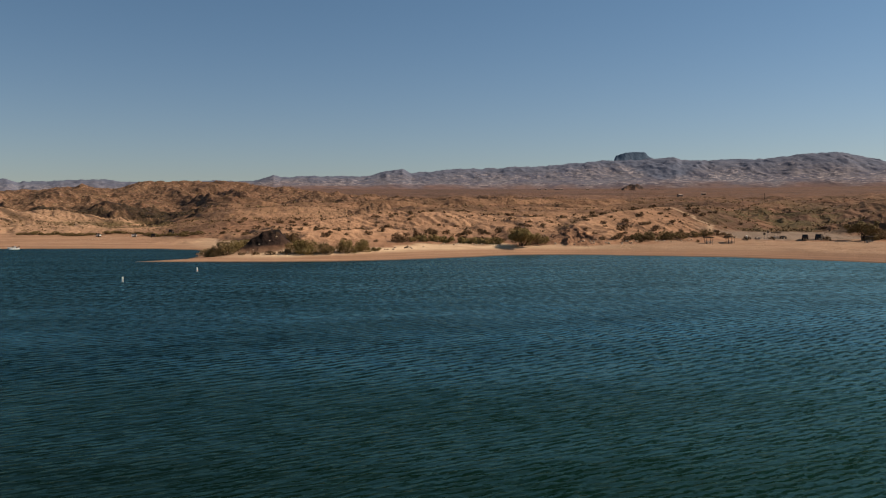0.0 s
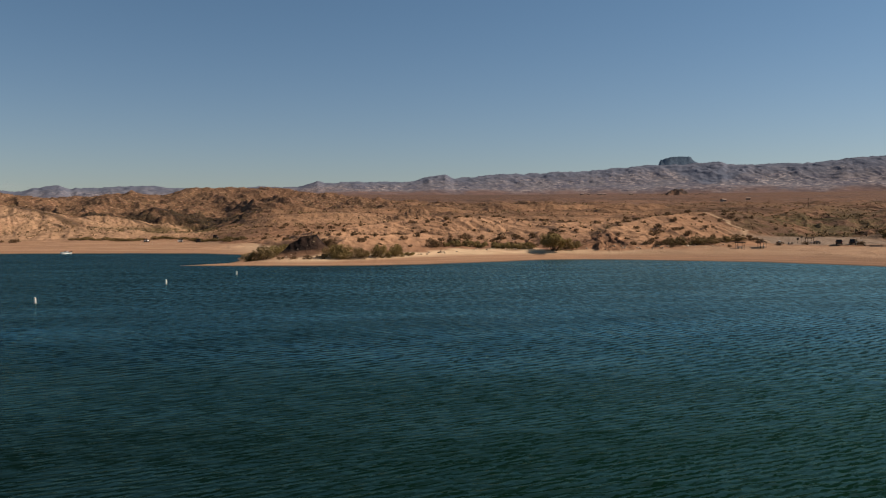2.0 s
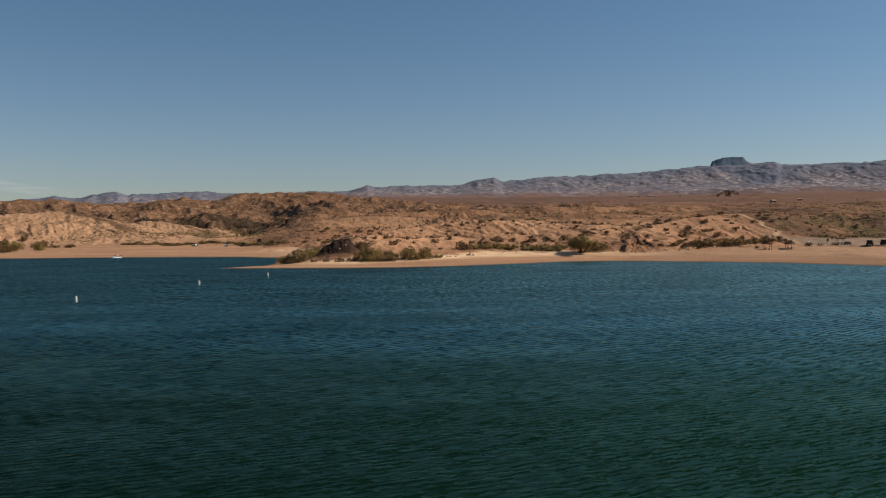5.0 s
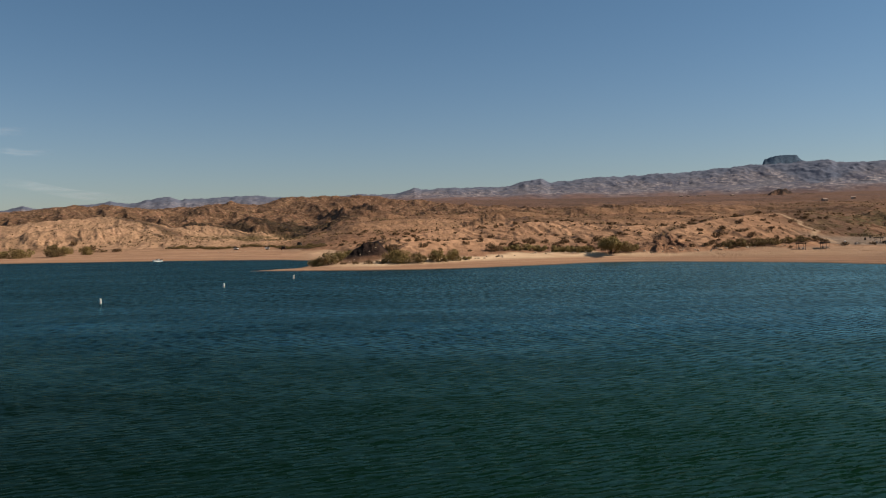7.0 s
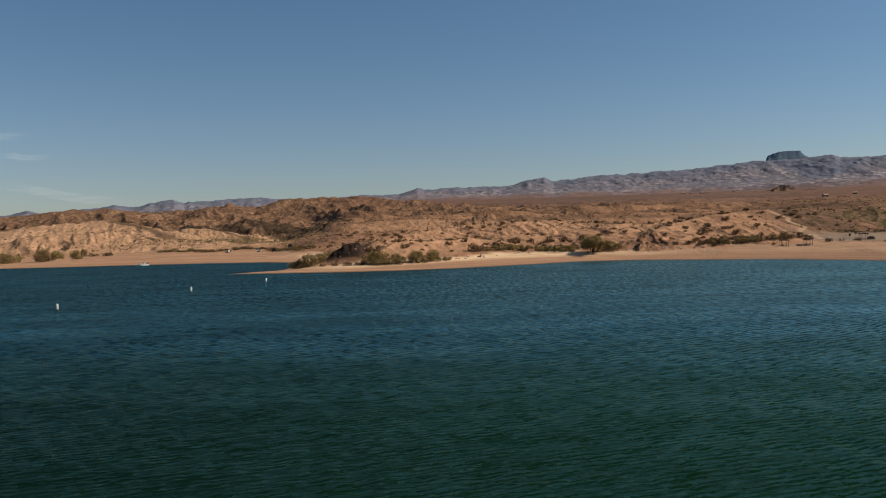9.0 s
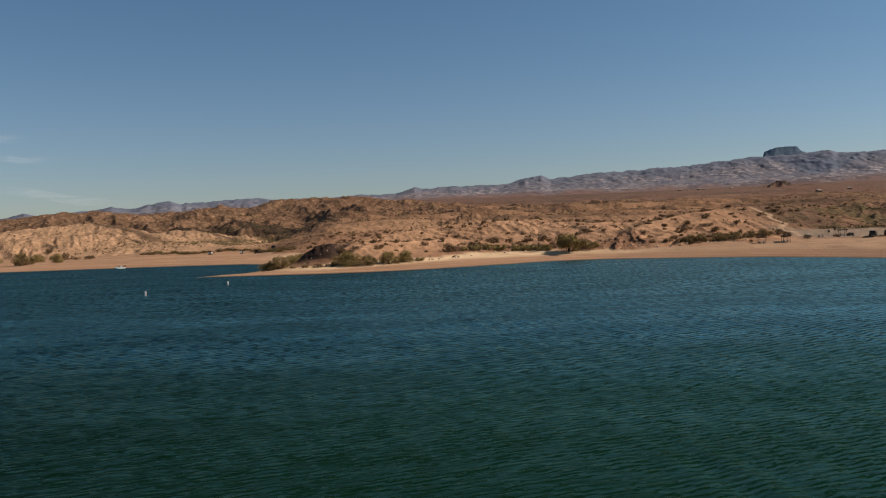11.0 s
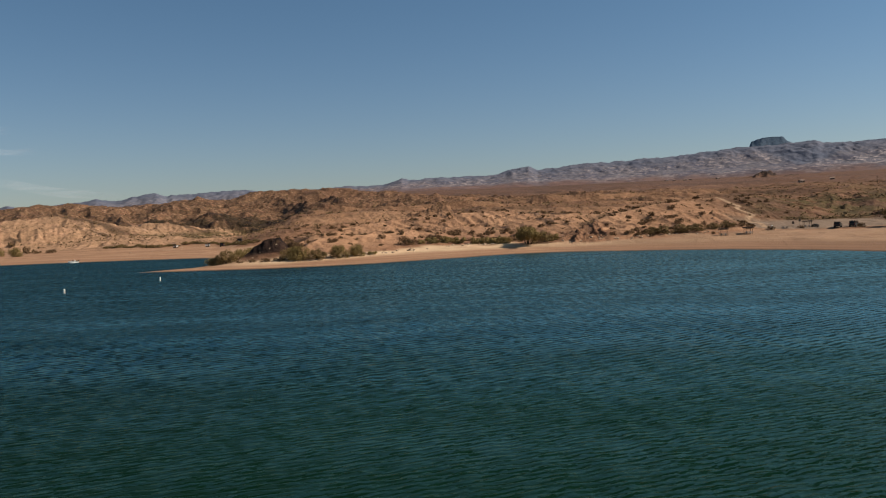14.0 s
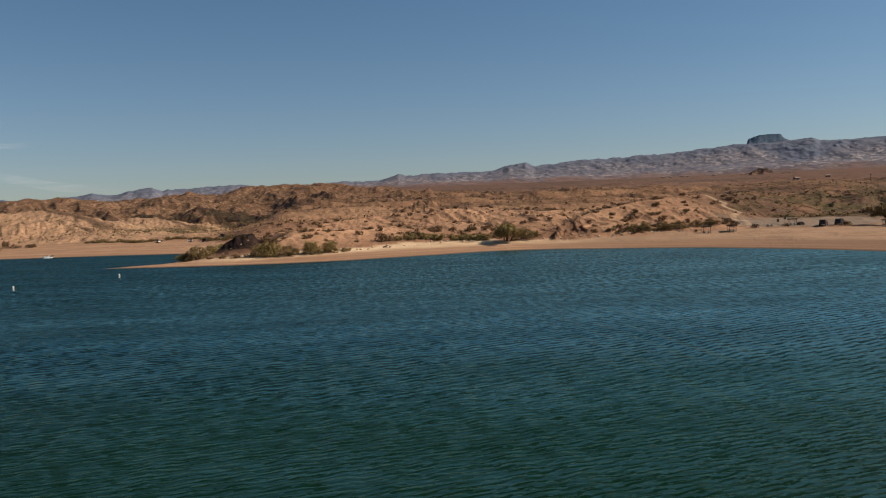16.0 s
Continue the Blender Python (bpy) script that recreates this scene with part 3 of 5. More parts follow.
def sheet(name, az, r, z_of, material, closed=False):
    """A polar sheet of ground round the lake."""
    A, R = np.meshgrid(np.radians(az), r)
    x, y = (8 + R * np.sin(A)).ravel(), (5 + R * np.cos(A)).ravel()
    z, masks = z_of(x, y)
    n, m = len(az), len(r)
    i = np.arange(m - 1)[:, None] * n + np.arange(n if closed else n - 1)[None, :]
    j = np.arange(m - 1)[:, None] * n + (np.arange(n if closed else n - 1) + 1)[None, :] % n
    quads = np.stack([i, j, j + n, i + n], -1).reshape(-1, 4)[:, ::-1]
    me = bpy.data.meshes.new(name)
    me.vertices.add(len(x))
    me.vertices.foreach_set("co", np.stack([x, y, z], 1).ravel())
    me.loops.add(quads.size)
    me.loops.foreach_set("vertex_index", quads.ravel().astype(np.int32))
    me.polygons.add(len(quads))
    me.polygons.foreach_set("loop_start", np.arange(0, quads.size, 4, dtype=np.int32))
    me.polygons.foreach_set("loop_total", np.full(len(quads), 4, dtype=np.int32))
    me.polygons.foreach_set("use_smooth", np.ones(len(quads), bool))
    me.update(calc_edges=True)
    for k, v in masks.items():
        me.attributes.new(k, 'FLOAT', 'POINT').data.foreach_set("value", v.astype(np.float32))
    me.materials.append(material)
    return new(name, me)


AZ = np.concatenate([np.arange(-180, -38, 2.0), np.arange(-38, 38, 0.074), np.arange(38, 180, 2.0)])
RINGS = np.concatenate([[0.01, 60, 120, 160], np.linspace(185, 420, 280), np.linspace(423, 1100, 190), np.geomspace(1112, 4950, 80)])
ground = tagged(sheet("ground", AZ, RINGS, terrain, GROUND, True), "tan desert ground with pale sandy beach and eroded bluffs", "ground", kind="structure")

# far ranges: bearing in degrees, crest height
LEFT_RANGE = [(-45, 120), (-36, 135), (-29, 120), (-28.5, 127), (-27.8, 142), (-27, 127), (-25.3, 139), (-23.4, 152), (-22.9, 162), (-21.8, 149), (-20.8, 169),
              (-19.4, 182), (-18.8, 164), (-18.4, 171), (-16, 178), (-14.6, 186), (-12.4, 177), (-10, 176), (-8, 185), (-7.3, 192), (-6.8, 186), (-5.1, 188)]
MAIN_RANGE = [(-5.1, 188), (-4.35, 206), (-3.86, 217), (-3.4, 208), (-1.7, 215), (1.2, 214), (2.35, 221), (3.5, 242), (4.45, 251), (5.1, 233), (6, 237), (8.2, 253),
              (9.6, 253), (12.1, 261), (14.9, 271), (16.9, 286), (18.1, 287), (20.6, 294), (21.8, 297), (22.07, 299), (22.4, 286), (23.6, 284), (27.3, 285),
              (28.9, 297), (29.8, 305), (31.7, 304), (32.9, 281), (34, 262), (38, 240), (45, 200)]
CREST = LEFT_RANGE + MAIN_RANGE


def ranges(x, y):
    r = np.hypot(x - 8, y - 5)
    az = np.degrees(np.arctan2(x - 8, y - 5))
    crest = np.interp(az, [p[0] for p in CREST], [p[1] for p in CREST]) + 3.0 * fbm(az * 2.2, az * 0.0 + 0.5, 4, 71)
    foot = (100 + 22 * smooth(r, 3200, 3700)) * (1 - 0.42 * smooth(-az, 8, 14)) + 8 * fbm(x / 300, y / 300, 3, 4)
    t = np.clip((r - 3450) / 850, 0, 1)
    crest = crest + 5.0 * fbm(x / 48, y / 48, 4, 76, True) * smooth(t, 0.8, 0.97)
    relief = fbm(x / 150, y / 220, 6, 12, True)
    body = np.maximum(crest - foot, 0) * (0.25 * smooth(t, 0, 0.3) + 0.75 * smooth(t, 0.25, 1.0))
    z = foot + body * (1 + (0.10 * relief + 0.075 * fbm(x / 70, y / 130, 5, 13, True) + 0.035 * fbm(x / 26, y / 48, 3, 19, True)) * np.sin(np.pi * np.clip(t * 1.02, 0, 1)) ** 0.7) + 2.5 * fbm(x / 30, y / 30, 3, 9) * smooth(t, 0, 0.2)
    z = np.where(r < 4260, np.minimum(z, 9.8 + (crest - 11) * r / 4300), z)
    z = np.where(r > 4300, z - (r - 4300) * 0.35, z)
    z = np.where(r < 3420, foot - (3420 - r) * 0.4, z)
    # the flat-topped butte behind the main crest
    butte = np.interp(az, [17.7, 18.2, 18.26, 18.33, 18.56, 18.62, 18.84, 18.92, 19.6, 20.2, 20.27, 20.42, 20.75, 21.3], [280, 292, 306, 318, 321, 326, 328, 332, 334, 332, 322, 310, 299, 285], 0, 0)
    butte = np.where(butte > 0, butte + 1.6 * fbm(az * 14, az * 0.0 + 1.5, 3, 88), 0)
    on = (r > 4310) & (r < 4480)
    z = np.where(on, np.maximum(z, butte * smooth(r, 4300, 4330)), z)
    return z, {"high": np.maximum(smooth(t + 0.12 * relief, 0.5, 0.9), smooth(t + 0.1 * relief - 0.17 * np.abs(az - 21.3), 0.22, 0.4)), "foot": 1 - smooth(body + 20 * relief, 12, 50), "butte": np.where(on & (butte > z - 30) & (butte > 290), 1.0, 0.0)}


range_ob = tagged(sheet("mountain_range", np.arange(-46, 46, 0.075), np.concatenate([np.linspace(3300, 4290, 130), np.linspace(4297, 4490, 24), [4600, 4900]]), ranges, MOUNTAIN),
                  "distant desert mountains tinted mauve and blue by haze, with a flat-topped butte", "mountains", kind="structure")

# the lake: small wind waves near by, calmer looking with distance
def waves(x, y):
    rng = np.random.default_rng(14)
    r = np.hypot(x - 8, y - 5)
    gust = 0.8 + 0.55 * fbm(x / 26, y / 13, 3, 33)
    sea = []
    for k in range(48):
        long = 0.5 * (0.92 / 0.5) ** rng.uniform(0, 1)
        way = radians(rng.normal(-73, 13) + (30 if k % 8 == 0 else 0))
        sea.append((long, math.cos(way), math.sin(way), rng.uniform(0, 6.3), 0.45 * min(190.0, 30 + 125 * long)))

    def swell(waves_in, yy):
        z = np.zeros(x.shape)
        for long, cx, cy, at, end in waves_in:
            z += 0.0046 * long * np.sin(2 * math.pi / long * (x * cx + yy * cy) + at) * (1 - smooth(r, end, end / 0.45))
        return z

    # the spent wake of a boat, crossing the chop
    train = (0.55 + 0.45 * vnoise(x / 9 + 3, y / 30, 52)) * smooth(x, -14, 10)
    wake = np.zeros(x.shape)
    for k in range(4):
        long, way = 1.8 + 0.3 * k, radians(8 + rng.normal() * 3)
        wake += np.sin(2 * math.pi / long * (x * math.cos(way) + y * math.sin(way)) + rng.uniform(0, 6.3)) * train * (1 - smooth(r, 80 + 15 * long, 130 + 22 * long))
    # crests lean towards the lee, with short steep fronts
    z = swell(sea, y + 1.7 * swell(sea[::2], y)) * gust + 0.016 * wake
    return z * smooth(r, 18, 24), {}


WATER_RINGS = np.concatenate([[0.01, 12, 18], np.arange(20, 62, 0.1), np.arange(62, 152, 0.22), np.arange(152, 240, 1.0), np.geomspace(256, 4950, 50)])
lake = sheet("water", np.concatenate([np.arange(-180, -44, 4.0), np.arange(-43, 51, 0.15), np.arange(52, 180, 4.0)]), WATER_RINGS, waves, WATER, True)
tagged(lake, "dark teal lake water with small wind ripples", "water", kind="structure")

# ---- parts and shapes ----
WHITE = varied("white_paint", (0.78, 0.78, 0.76), (0.68, 0.68, 0.66), 6, 0.45, 0.4, 0.1)
ORANGE = varied("orange_band_paint", (0.65, 0.16, 0.02), (0.55, 0.13, 0.02), 6, 0.5, 0.4, 0.1)
BLACK = varied("black_rubber", (0.02, 0.02, 0.02), (0.035, 0.033, 0.03), 8, 0.8, 0.2, 0.2)
DARK_PAINT = varied("dark_car_paint", (0.02, 0.018, 0.017), (0.028, 0.024, 0.022), 2, 0.45, 0.3, 0)
RED_PAINT = varied("maroon_vinyl", (0.13, 0.025, 0.02), (0.09, 0.02, 0.016), 5, 0.6, 0.3, 0.1)
GREY_METAL = varied("weathered_grey_steel", (0.22, 0.21, 0.20), (0.15, 0.14, 0.13), 5, 0.55, 0.4, 0.2, 0.5)
DARK_STEEL = varied("dark_brown_steel", (0.055, 0.042, 0.034), (0.075, 0.055, 0.042), 3, 0.65, 0.3, 0.2)
CONCRETE = varied("pale_concrete", (0.48, 0.44, 0.39), (0.38, 0.34, 0.30), 3, 0.9, 0.2, 0.4)
STUCCO = varied("dusty_tan_stucco", (0.38, 0.29, 0.24), (0.30, 0.22, 0.18), 0.5, 0.9, 0.2, 0.2)
CHROME = varied("dull_chrome", (0.6, 0.6, 0.6), (0.5, 0.5, 0.5), 8, 0.25, 0.5, 0, 1.0)
GLASS = varied("dark_tinted_glass", (0.012, 0.012, 0.012), (0.016, 0.015, 0.014), 3, 0.15, 0.3, 0)
CLEAR_LAMP = varied("headlamp_lens", (0.55, 0.55, 0.53), (0.5, 0.5, 0.48), 9, 0.12, 0.6, 0)
RED_LAMP = varied("red_lamp_lens", (0.30, 0.01, 0.01), (0.25, 0.01, 0.01), 9, 0.15, 0.6, 0)
STONE = varied("pale_stone", (0.50, 0.40, 0.30), (0.38, 0.29, 0.21), 3, 0.95, 0.1, 0.6, each=0.5)
DRIFTWOOD = varied("grey_driftwood", (0.10, 0.075, 0.055), (0.07, 0.05, 0.035), 6, 0.95, 0.1, 0.5)


def part(name, bm, material, parent=None, label=""):
    """Links a bmesh as one mesh object under its thing."""
    me = bpy.data.meshes.new(name)
    bm.to_mesh(me)
    bm.free()
    me.materials.append(material)
    ob = new(name, me)
    ob.parent = parent
    return tagged(ob, label)


def box(c, size, bevel=0.0, turn=0.0, taper=1.0):
    bm = bmesh.new()
    bmesh.ops.create_cube(bm, size=1.0)
    for v in bm.verts:
        k = taper if v.co.z > 0 else 1.0
        v.co = Vector((v.co.x * size[0] * k, v.co.y * size[1] * k, v.co.z * size[2]))
    if bevel:
        bmesh.ops.bevel(bm, geom=bm.edges[:], offset=bevel, segments=2, affect='EDGES')
    bmesh.ops.transform(bm, matrix=pose(*c, 0, 0, turn), verts=bm.verts[:])
    return bm


def rod(a, b, r0, r1=None, sides=10):
    """A tapered round bar from a to b."""
    a, b = Vector(a), Vector(b)
    bm = bmesh.new()
    bmesh.ops.create_cone(bm, cap_ends=True, segments=sides, radius1=r0, radius2=r0 if r1 is None else r1, depth=(b - a).length)
    turn = (b - a).to_track_quat('Z', 'Y').to_matrix().to_4x4()
    bmesh.ops.transform(bm, matrix=Matrix.Translation((a + b) / 2) @ turn, verts=bm.verts[:])
    return bm


def turned(profile, sides=20):
    """A solid of revolution from (radius, height) steps."""
    bm = bmesh.new()
    rows = [[bm.verts.new((r * math.cos(2 * math.pi * k / sides), r * math.sin(2 * math.pi * k / sides), z)) for k in range(sides)] for r, z in profile]
    for lo, hi in zip(rows, rows[1:]):
        for k in range(sides):
            bm.faces.new((lo[k], lo[(k + 1) % sides], hi[(k + 1) % sides], hi[k]))
    bm.faces.new(rows[0][::-1])
    bm.faces.new(rows[-1])
    return bm


def slab(profile, y0, y1, bevel=0.0, pinch=None):
    """A side profile (x, z) drawn out from y0 to y1; pinch(x, z) narrows it."""
    bm = bmesh.new()
    rows = []
    for y in (y0, y1):
        rows.append([bm.verts.new((x, y * (pinch(x, z) if pinch else 1.0), z)) for x, z in profile])
    n = len(profile)
    bm.faces.new(rows[0])
    bm.faces.new(rows[1][::-1])
    for k in range(n):
        bm.faces.new((rows[0][(k + 1) % n], rows[0][k], rows[1][k], rows[1][(k + 1) % n]))
    bmesh.ops.recalc_face_normals(bm, faces=bm.faces[:])
    if bevel:
        bmesh.ops.bevel(bm, geom=bm.edges[:], offset=bevel, segments=2, affect='EDGES')
    return bm


def joined(*parts_in):
    """Several bmeshes as one."""
    bm = bmesh.new()
    for p in parts_in:
        me = bpy.data.meshes.new("join")
        p.to_mesh(me)
        p.free()
        bm.from_mesh(me)
        bpy.data.meshes.remove(me)
    return bm


def thing(name, label, category, group=""):
    return tagged(new(name), label, category, group)


def stand(ob, x, y, turn=0.0, size=1.0, sink=0.05, z=None):
    """Puts a thing on the ground."""
    z = ground_height(x, y) - sink if z is None else z
    ob.matrix_basis = pose(x, y, z, 0, 0, turn) @ Matrix.Scale(size, 4)
    return ob


def again(ob, x, y, turn=0.0, size=1.0, sink=0.05, wide=1.0):
    m = pose(x, y, ground_height(x, y) - sink, 0, 0, turn) @ Matrix.Diagonal((size * wide, size * wide, size, 1))
    ob_scale = Matrix.Diagonal((*ob.scale, 1)).inverted()
    return copy_thing(ob, m @ ob_scale)


# ---- plants ----
def leaf_cloud(rng, lumps, leaves, leaf, upright=0.0):
    """Many small leaf sprays gathered round lumps (x, y, z, radius)."""
    verts, faces = [], []
    lumps = np.array(lumps, float)
    pick = rng.choice(len(lumps), leaves, p=lumps[:, 3] ** 2 / (lumps[:, 3] ** 2).sum())
    way = rng.normal(size=(leaves, 3))
    way /= np.linalg.norm(way, axis=1)[:, None]
    rad = rng.uniform(0.45, 1.08, leaves) ** 0.6
    at = lumps[pick, :3] + way * (rad * lumps[pick, 3])[:, None] * np.array([1, 1, 0.85])
    at[:, 2] = np.maximum(at[:, 2], 0.03)
    face = way + rng.normal(size=(leaves, 3)) * 0.45 + np.array([0, 0, 0.25])
    a = np.cross(face, rng.normal(size=(leaves, 3)) * (1 - 0.8 * upright) + np.array([1.0, 0.3, 0]) * upright)
    a /= np.linalg.norm(a, axis=1)[:, None]
    b = np.cross(a, face)
    b /= np.linalg.norm(b, axis=1)[:, None]
    size = leaf * rng.uniform(0.6, 1.4, leaves)[:, None]
    long = 1.0 + 1.6 * upright
    v = np.stack([at - a * size * long, at + b * size * 0.6, at + a * size * long, at - b * size * 0.6], 1).reshape(-1, 3)
    return v, np.arange(leaves * 4).reshape(-1, 4)


def raw(name, verts, faces, material, parent=None, label=""):
    me = bpy.data.meshes.new(name)
    me.from_pydata(verts.tolist(), [], faces.tolist())
    me.materials.append(material)
    ob = new(name, me)
    ob.parent = parent
    return tagged(ob, label)


def shrub(kind, label, seed, width, height, lump_count, leaves, leaf, material, upright=0.0, base=0.06):
    """A bush with stems and a loose, uneven crown of small sprays."""
    rng = np.random.default_rng(seed)
    ob = thing(kind, label, "bush")
    lumps, stems = [], []
    for k in range(lump_count):
        ang, q = rng.uniform(0, 2 * math.pi), rng.uniform(0, 1) ** 0.6
        x, y = q * width * 0.45 * math.cos(ang), q * width * 0.45 * math.sin(ang)
        rr = rng.uniform(0.11, 0.25) * min(width, height * 1.6) * (1.05 - 0.35 * q)
        z = height * (base + (0.86 - base) * rng.uniform(0.0, 1.0) ** 0.6 * (1 - 0.5 * q * q)) - rr * 0.3
        lumps.append((x, y, max(z, rr * 0.5), rr))
        if k % 2 == 0:
            stems.append(rod((x * 0.12, y * 0.12, -0.15), (x * 0.8, y * 0.8, max(z, 0.2)), 0.03 * height ** 0.5, 0.01, 5))
    part("stems", joined(*stems), BARK, ob, "thin grey-brown stems")
    raw("crown", *leaf_cloud(rng, lumps, leaves, leaf, upright), material, ob)
    return ob


def tree(label, seed, width, height, trunk_h, limbs, leaves, leaf, material):
    """A desert tree: leaning trunk, forked limbs and a broad ragged crown."""
    rng = np.random.default_rng(seed)
    ob = thing("tree", label, "tree")
    lean = Vector((rng.uniform(-0.3, 0.3), rng.uniform(-0.2, 0.2), trunk_h))
    part("trunk", joined(rod((0, 0, -0.3), lean * 0.55, 0.36, 0.28), rod(lean * 0.52, lean, 0.29, 0.22)), BARK, ob)
    for k in range(3):
        foot = Vector((0.5 * (k - 1) + 0.15, -0.25, -0.3))
        part("stem", joined(rod(foot, foot * 1.7 + Vector((0, 0, trunk_h * 0.75)), 0.2, 0.15), rod(foot * 1.7 + Vector((0, 0, trunk_h * 0.72)), foot * 2.6 + Vector((0, 0, trunk_h * 1.7)), 0.15, 0.08)), DRIFTWOOD if k == 0 else BARK, ob)
    lumps = []
    for k in range(limbs):
        ang = 2 * math.pi * k / limbs + rng.uniform(-0.4, 0.4)
        out = width * 0.5 * rng.uniform(0.45, 0.8)
        end = Vector((out * math.cos(ang), out * math.sin(ang), height * rng.uniform(0.4, 0.8)))
        mid_p = lean.lerp(end, 0.5) + Vector((0, 0, 0.25))
        part("limb", joined(rod(lean * 0.93, mid_p, 0.14, 0.09, 7), rod(mid_p, end, 0.09, 0.03, 7)), BARK, ob)
        for q in (0.55, 0.8, 1.0, 1.15):
            c = lean.lerp(end, q)
            jitter = Vector(rng.normal(size=3)) * width * 0.05
            lumps.append((*(c + jitter + Vector((0, 0, 0.25))), width * rng.uniform(0.08, 0.14)))
    for k in range(limbs):
        lumps.append((rng.normal() * width * 0.13, rng.normal() * width * 0.13, height * rng.uniform(0.7, 0.88), width * 0.13))
    raw("crown", *leaf_cloud(rng, lumps, leaves, leaf), material, ob)
    return ob


GREEN_SHRUBS = [shrub("bush", "dense green waterside bush on the sand", 11 + k, 5.6, 3.6, 34, 3600, 0.115, (LEAF_GREEN, LEAF_OLIVE, LEAF_GREEN)[k]) for k in range(3)]
DRY_SHRUBS = [shrub("desert_shrub", "low brown desert shrub on the stony slope", 31 + k, 2.6, 1.5, 18, 800, 0.085, LEAF_DRY) for k in range(3)]
STRAW_SHRUBS = [shrub("reed_clump", "straw-green upright stems along the beach edge", 51 + k, 4.6, 2.0, 18, 1500, 0.10, LEAF_STRAW, 0.9, 0.05) for k in range(2)]

# x, y, width, height
GREEN_AT = [(-42.6, 234.7, 4.7, 2.8), (-38.5, 233.5, 6.0, 4.2), (-36.6, 238.0, 5.6, 3.6), (-33.6, 240.5, 5.2, 3.0), (-30.0, 242.0, 4.6, 2.4), (-21.4, 230.0, 5.6, 4.0), (-18.2, 229.0, 6.2, 4.4), (-14.4, 229.6, 5.2, 3.2),
            (-9.2, 232.5, 5.3, 4.2), (-5.5, 235.3, 5.2, 4.0), (46.8, 264.5, 5.6, 3.6), (49.5, 268, 4.0, 2.6), (35.5, 267, 4.6, 2.6), (-174.0, 357.5, 9.0, 6.4), (-185.5, 392.0, 6.2, 4.5),
            (-172.1, 381.4, 6.0, 5.0), (-178.9, 333.0, 9.7, 5.0)]
OLIVE_AT = [(78.3, 267.8, 4.7, 2.9), (82.0, 267.9, 5.5, 3.3), (87.3, 269.4, 5.5, 3.3), (92.3, 269.8, 5.5, 2.6),
            (97.5, 272.4, 4.4, 2.4), (102.6, 274.5, 4.6, 2.5), (152.5, 266.5, 5.4, 3.0), (158.0, 268.0, 7.0, 3.6), (164, 262, 8, 4.0)]
DRY_AT = [(5.5, 261.7, 4.8, 3.2), (8.0, 265.1, 3.4, 2.8), (13.7, 276.1, 5.4, 2.5), (66.5, 266.2, 3.6, 2.0), (72.3, 268.6, 3.6, 2.2), (-179.7, 406.7, 4.3, 4.6),
          (-203.8, 438.2, 4.4, 3.1), (-175.5, 406.4, 5.2, 2.3), (-168.0, 406.7, 6.3, 2.3), (-14.9, 254.0, 2.3, 1.7), (-8.2, 279.3, 3.3, 1.8), (-3.6, 310.7, 3.8, 2.5),
          (2.8, 287.8, 3.0, 1.9), (7.3, 324.4, 3.0, 1.7), (18.5, 300.3, 4.1, 2.5), (25.7, 305.0, 3.3, 2.1), (31.6, 300.3, 3.7, 2.5), (36.2, 297.0, 3.3, 2.0)]
DRY_MORE = [(-22.6, 239.6, 2.4, 2.9), (-23.6, 241.0, 2.2, 2.2), (-31.0, 228.6, 2.6, 1.1), (-27.5, 228.2, 3.2, 1.3), (-24.0, 228.8, 3.0, 1.5), (-34.0, 229.0, 2.4, 1.0), (42.2, 299.0, 2.9, 2.0), (82.5, 291.8, 4.9, 2.2), (88.9, 293.3, 3.0, 1.6), (91.1, 286.5, 3.9, 2.3), (107.0, 274.3, 3.4, 2.3), (-22.5, 247.5, 4.0, 2.6), (-24.0, 251.0, 3.0, 2.2)]
STRAW_AT = [(13.2, 268.5, 5.0, 2.2), (17.2, 271.8, 5.4, 2.5), (21.6, 273.7, 5.5, 2.6), (26.0, 274.1, 5.6, 2.6), (30.0, 273.5, 5.5, 2.6), (33.4, 271.7, 5.5, 2.4), (-1.5, 239.5, 3.5, 1.2),
            (-184.7, 352.8, 10.4, 4.2), (-190.0, 342.0, 9.0, 4.0), (10.0, 266.5, 3.4, 1.6)]
prng = np.random.default_rng(5)


def plant(kinds, spots, w0, h0, group):
    for k, (x, y, w, h) in enumerate(spots):
        src = kinds[k % len(kinds)]
        ob = again(src, x, y, prng.uniform(0, 360), h / h0, 0.08, (w / w0) / (h / h0))
        tagged(ob, group=group)


plant(GREEN_SHRUBS, GREEN_AT, 5.6, 3.6, "bushes along the shore")
plant(GREEN_SHRUBS[1:2], OLIVE_AT, 5.6, 3.6, "bushes along the shore")
plant(DRY_SHRUBS, DRY_AT + DRY_MORE, 2.6, 1.5, "shrubs on the slopes")
plant(STRAW_SHRUBS, STRAW_AT, 4.6, 2.0, "reed clumps along the beach")

# a dark hedge of scrub behind the far beach
HEDGE = [(-150, 424), (-134, 427), (-121, 424), (-112, 440), (-100, 436), (-90, 424), (-80, 400), (-72, 384), (-64, 368)]
spots = []
for p, q in zip(HEDGE, HEDGE[1:]):
    for k in range(6):
        h = prng.uniform(0.9, 2.0)
        spots.append((p[0] + (q[0] - p[0]) * k / 6 + prng.normal(), p[1] + (q[1] - p[1]) * k / 6 + prng.normal() * 2, h * 2.6, h))
plant(GREEN_SHRUBS[1:2], spots, 5.6, 3.6, "scrub behind the far beach")

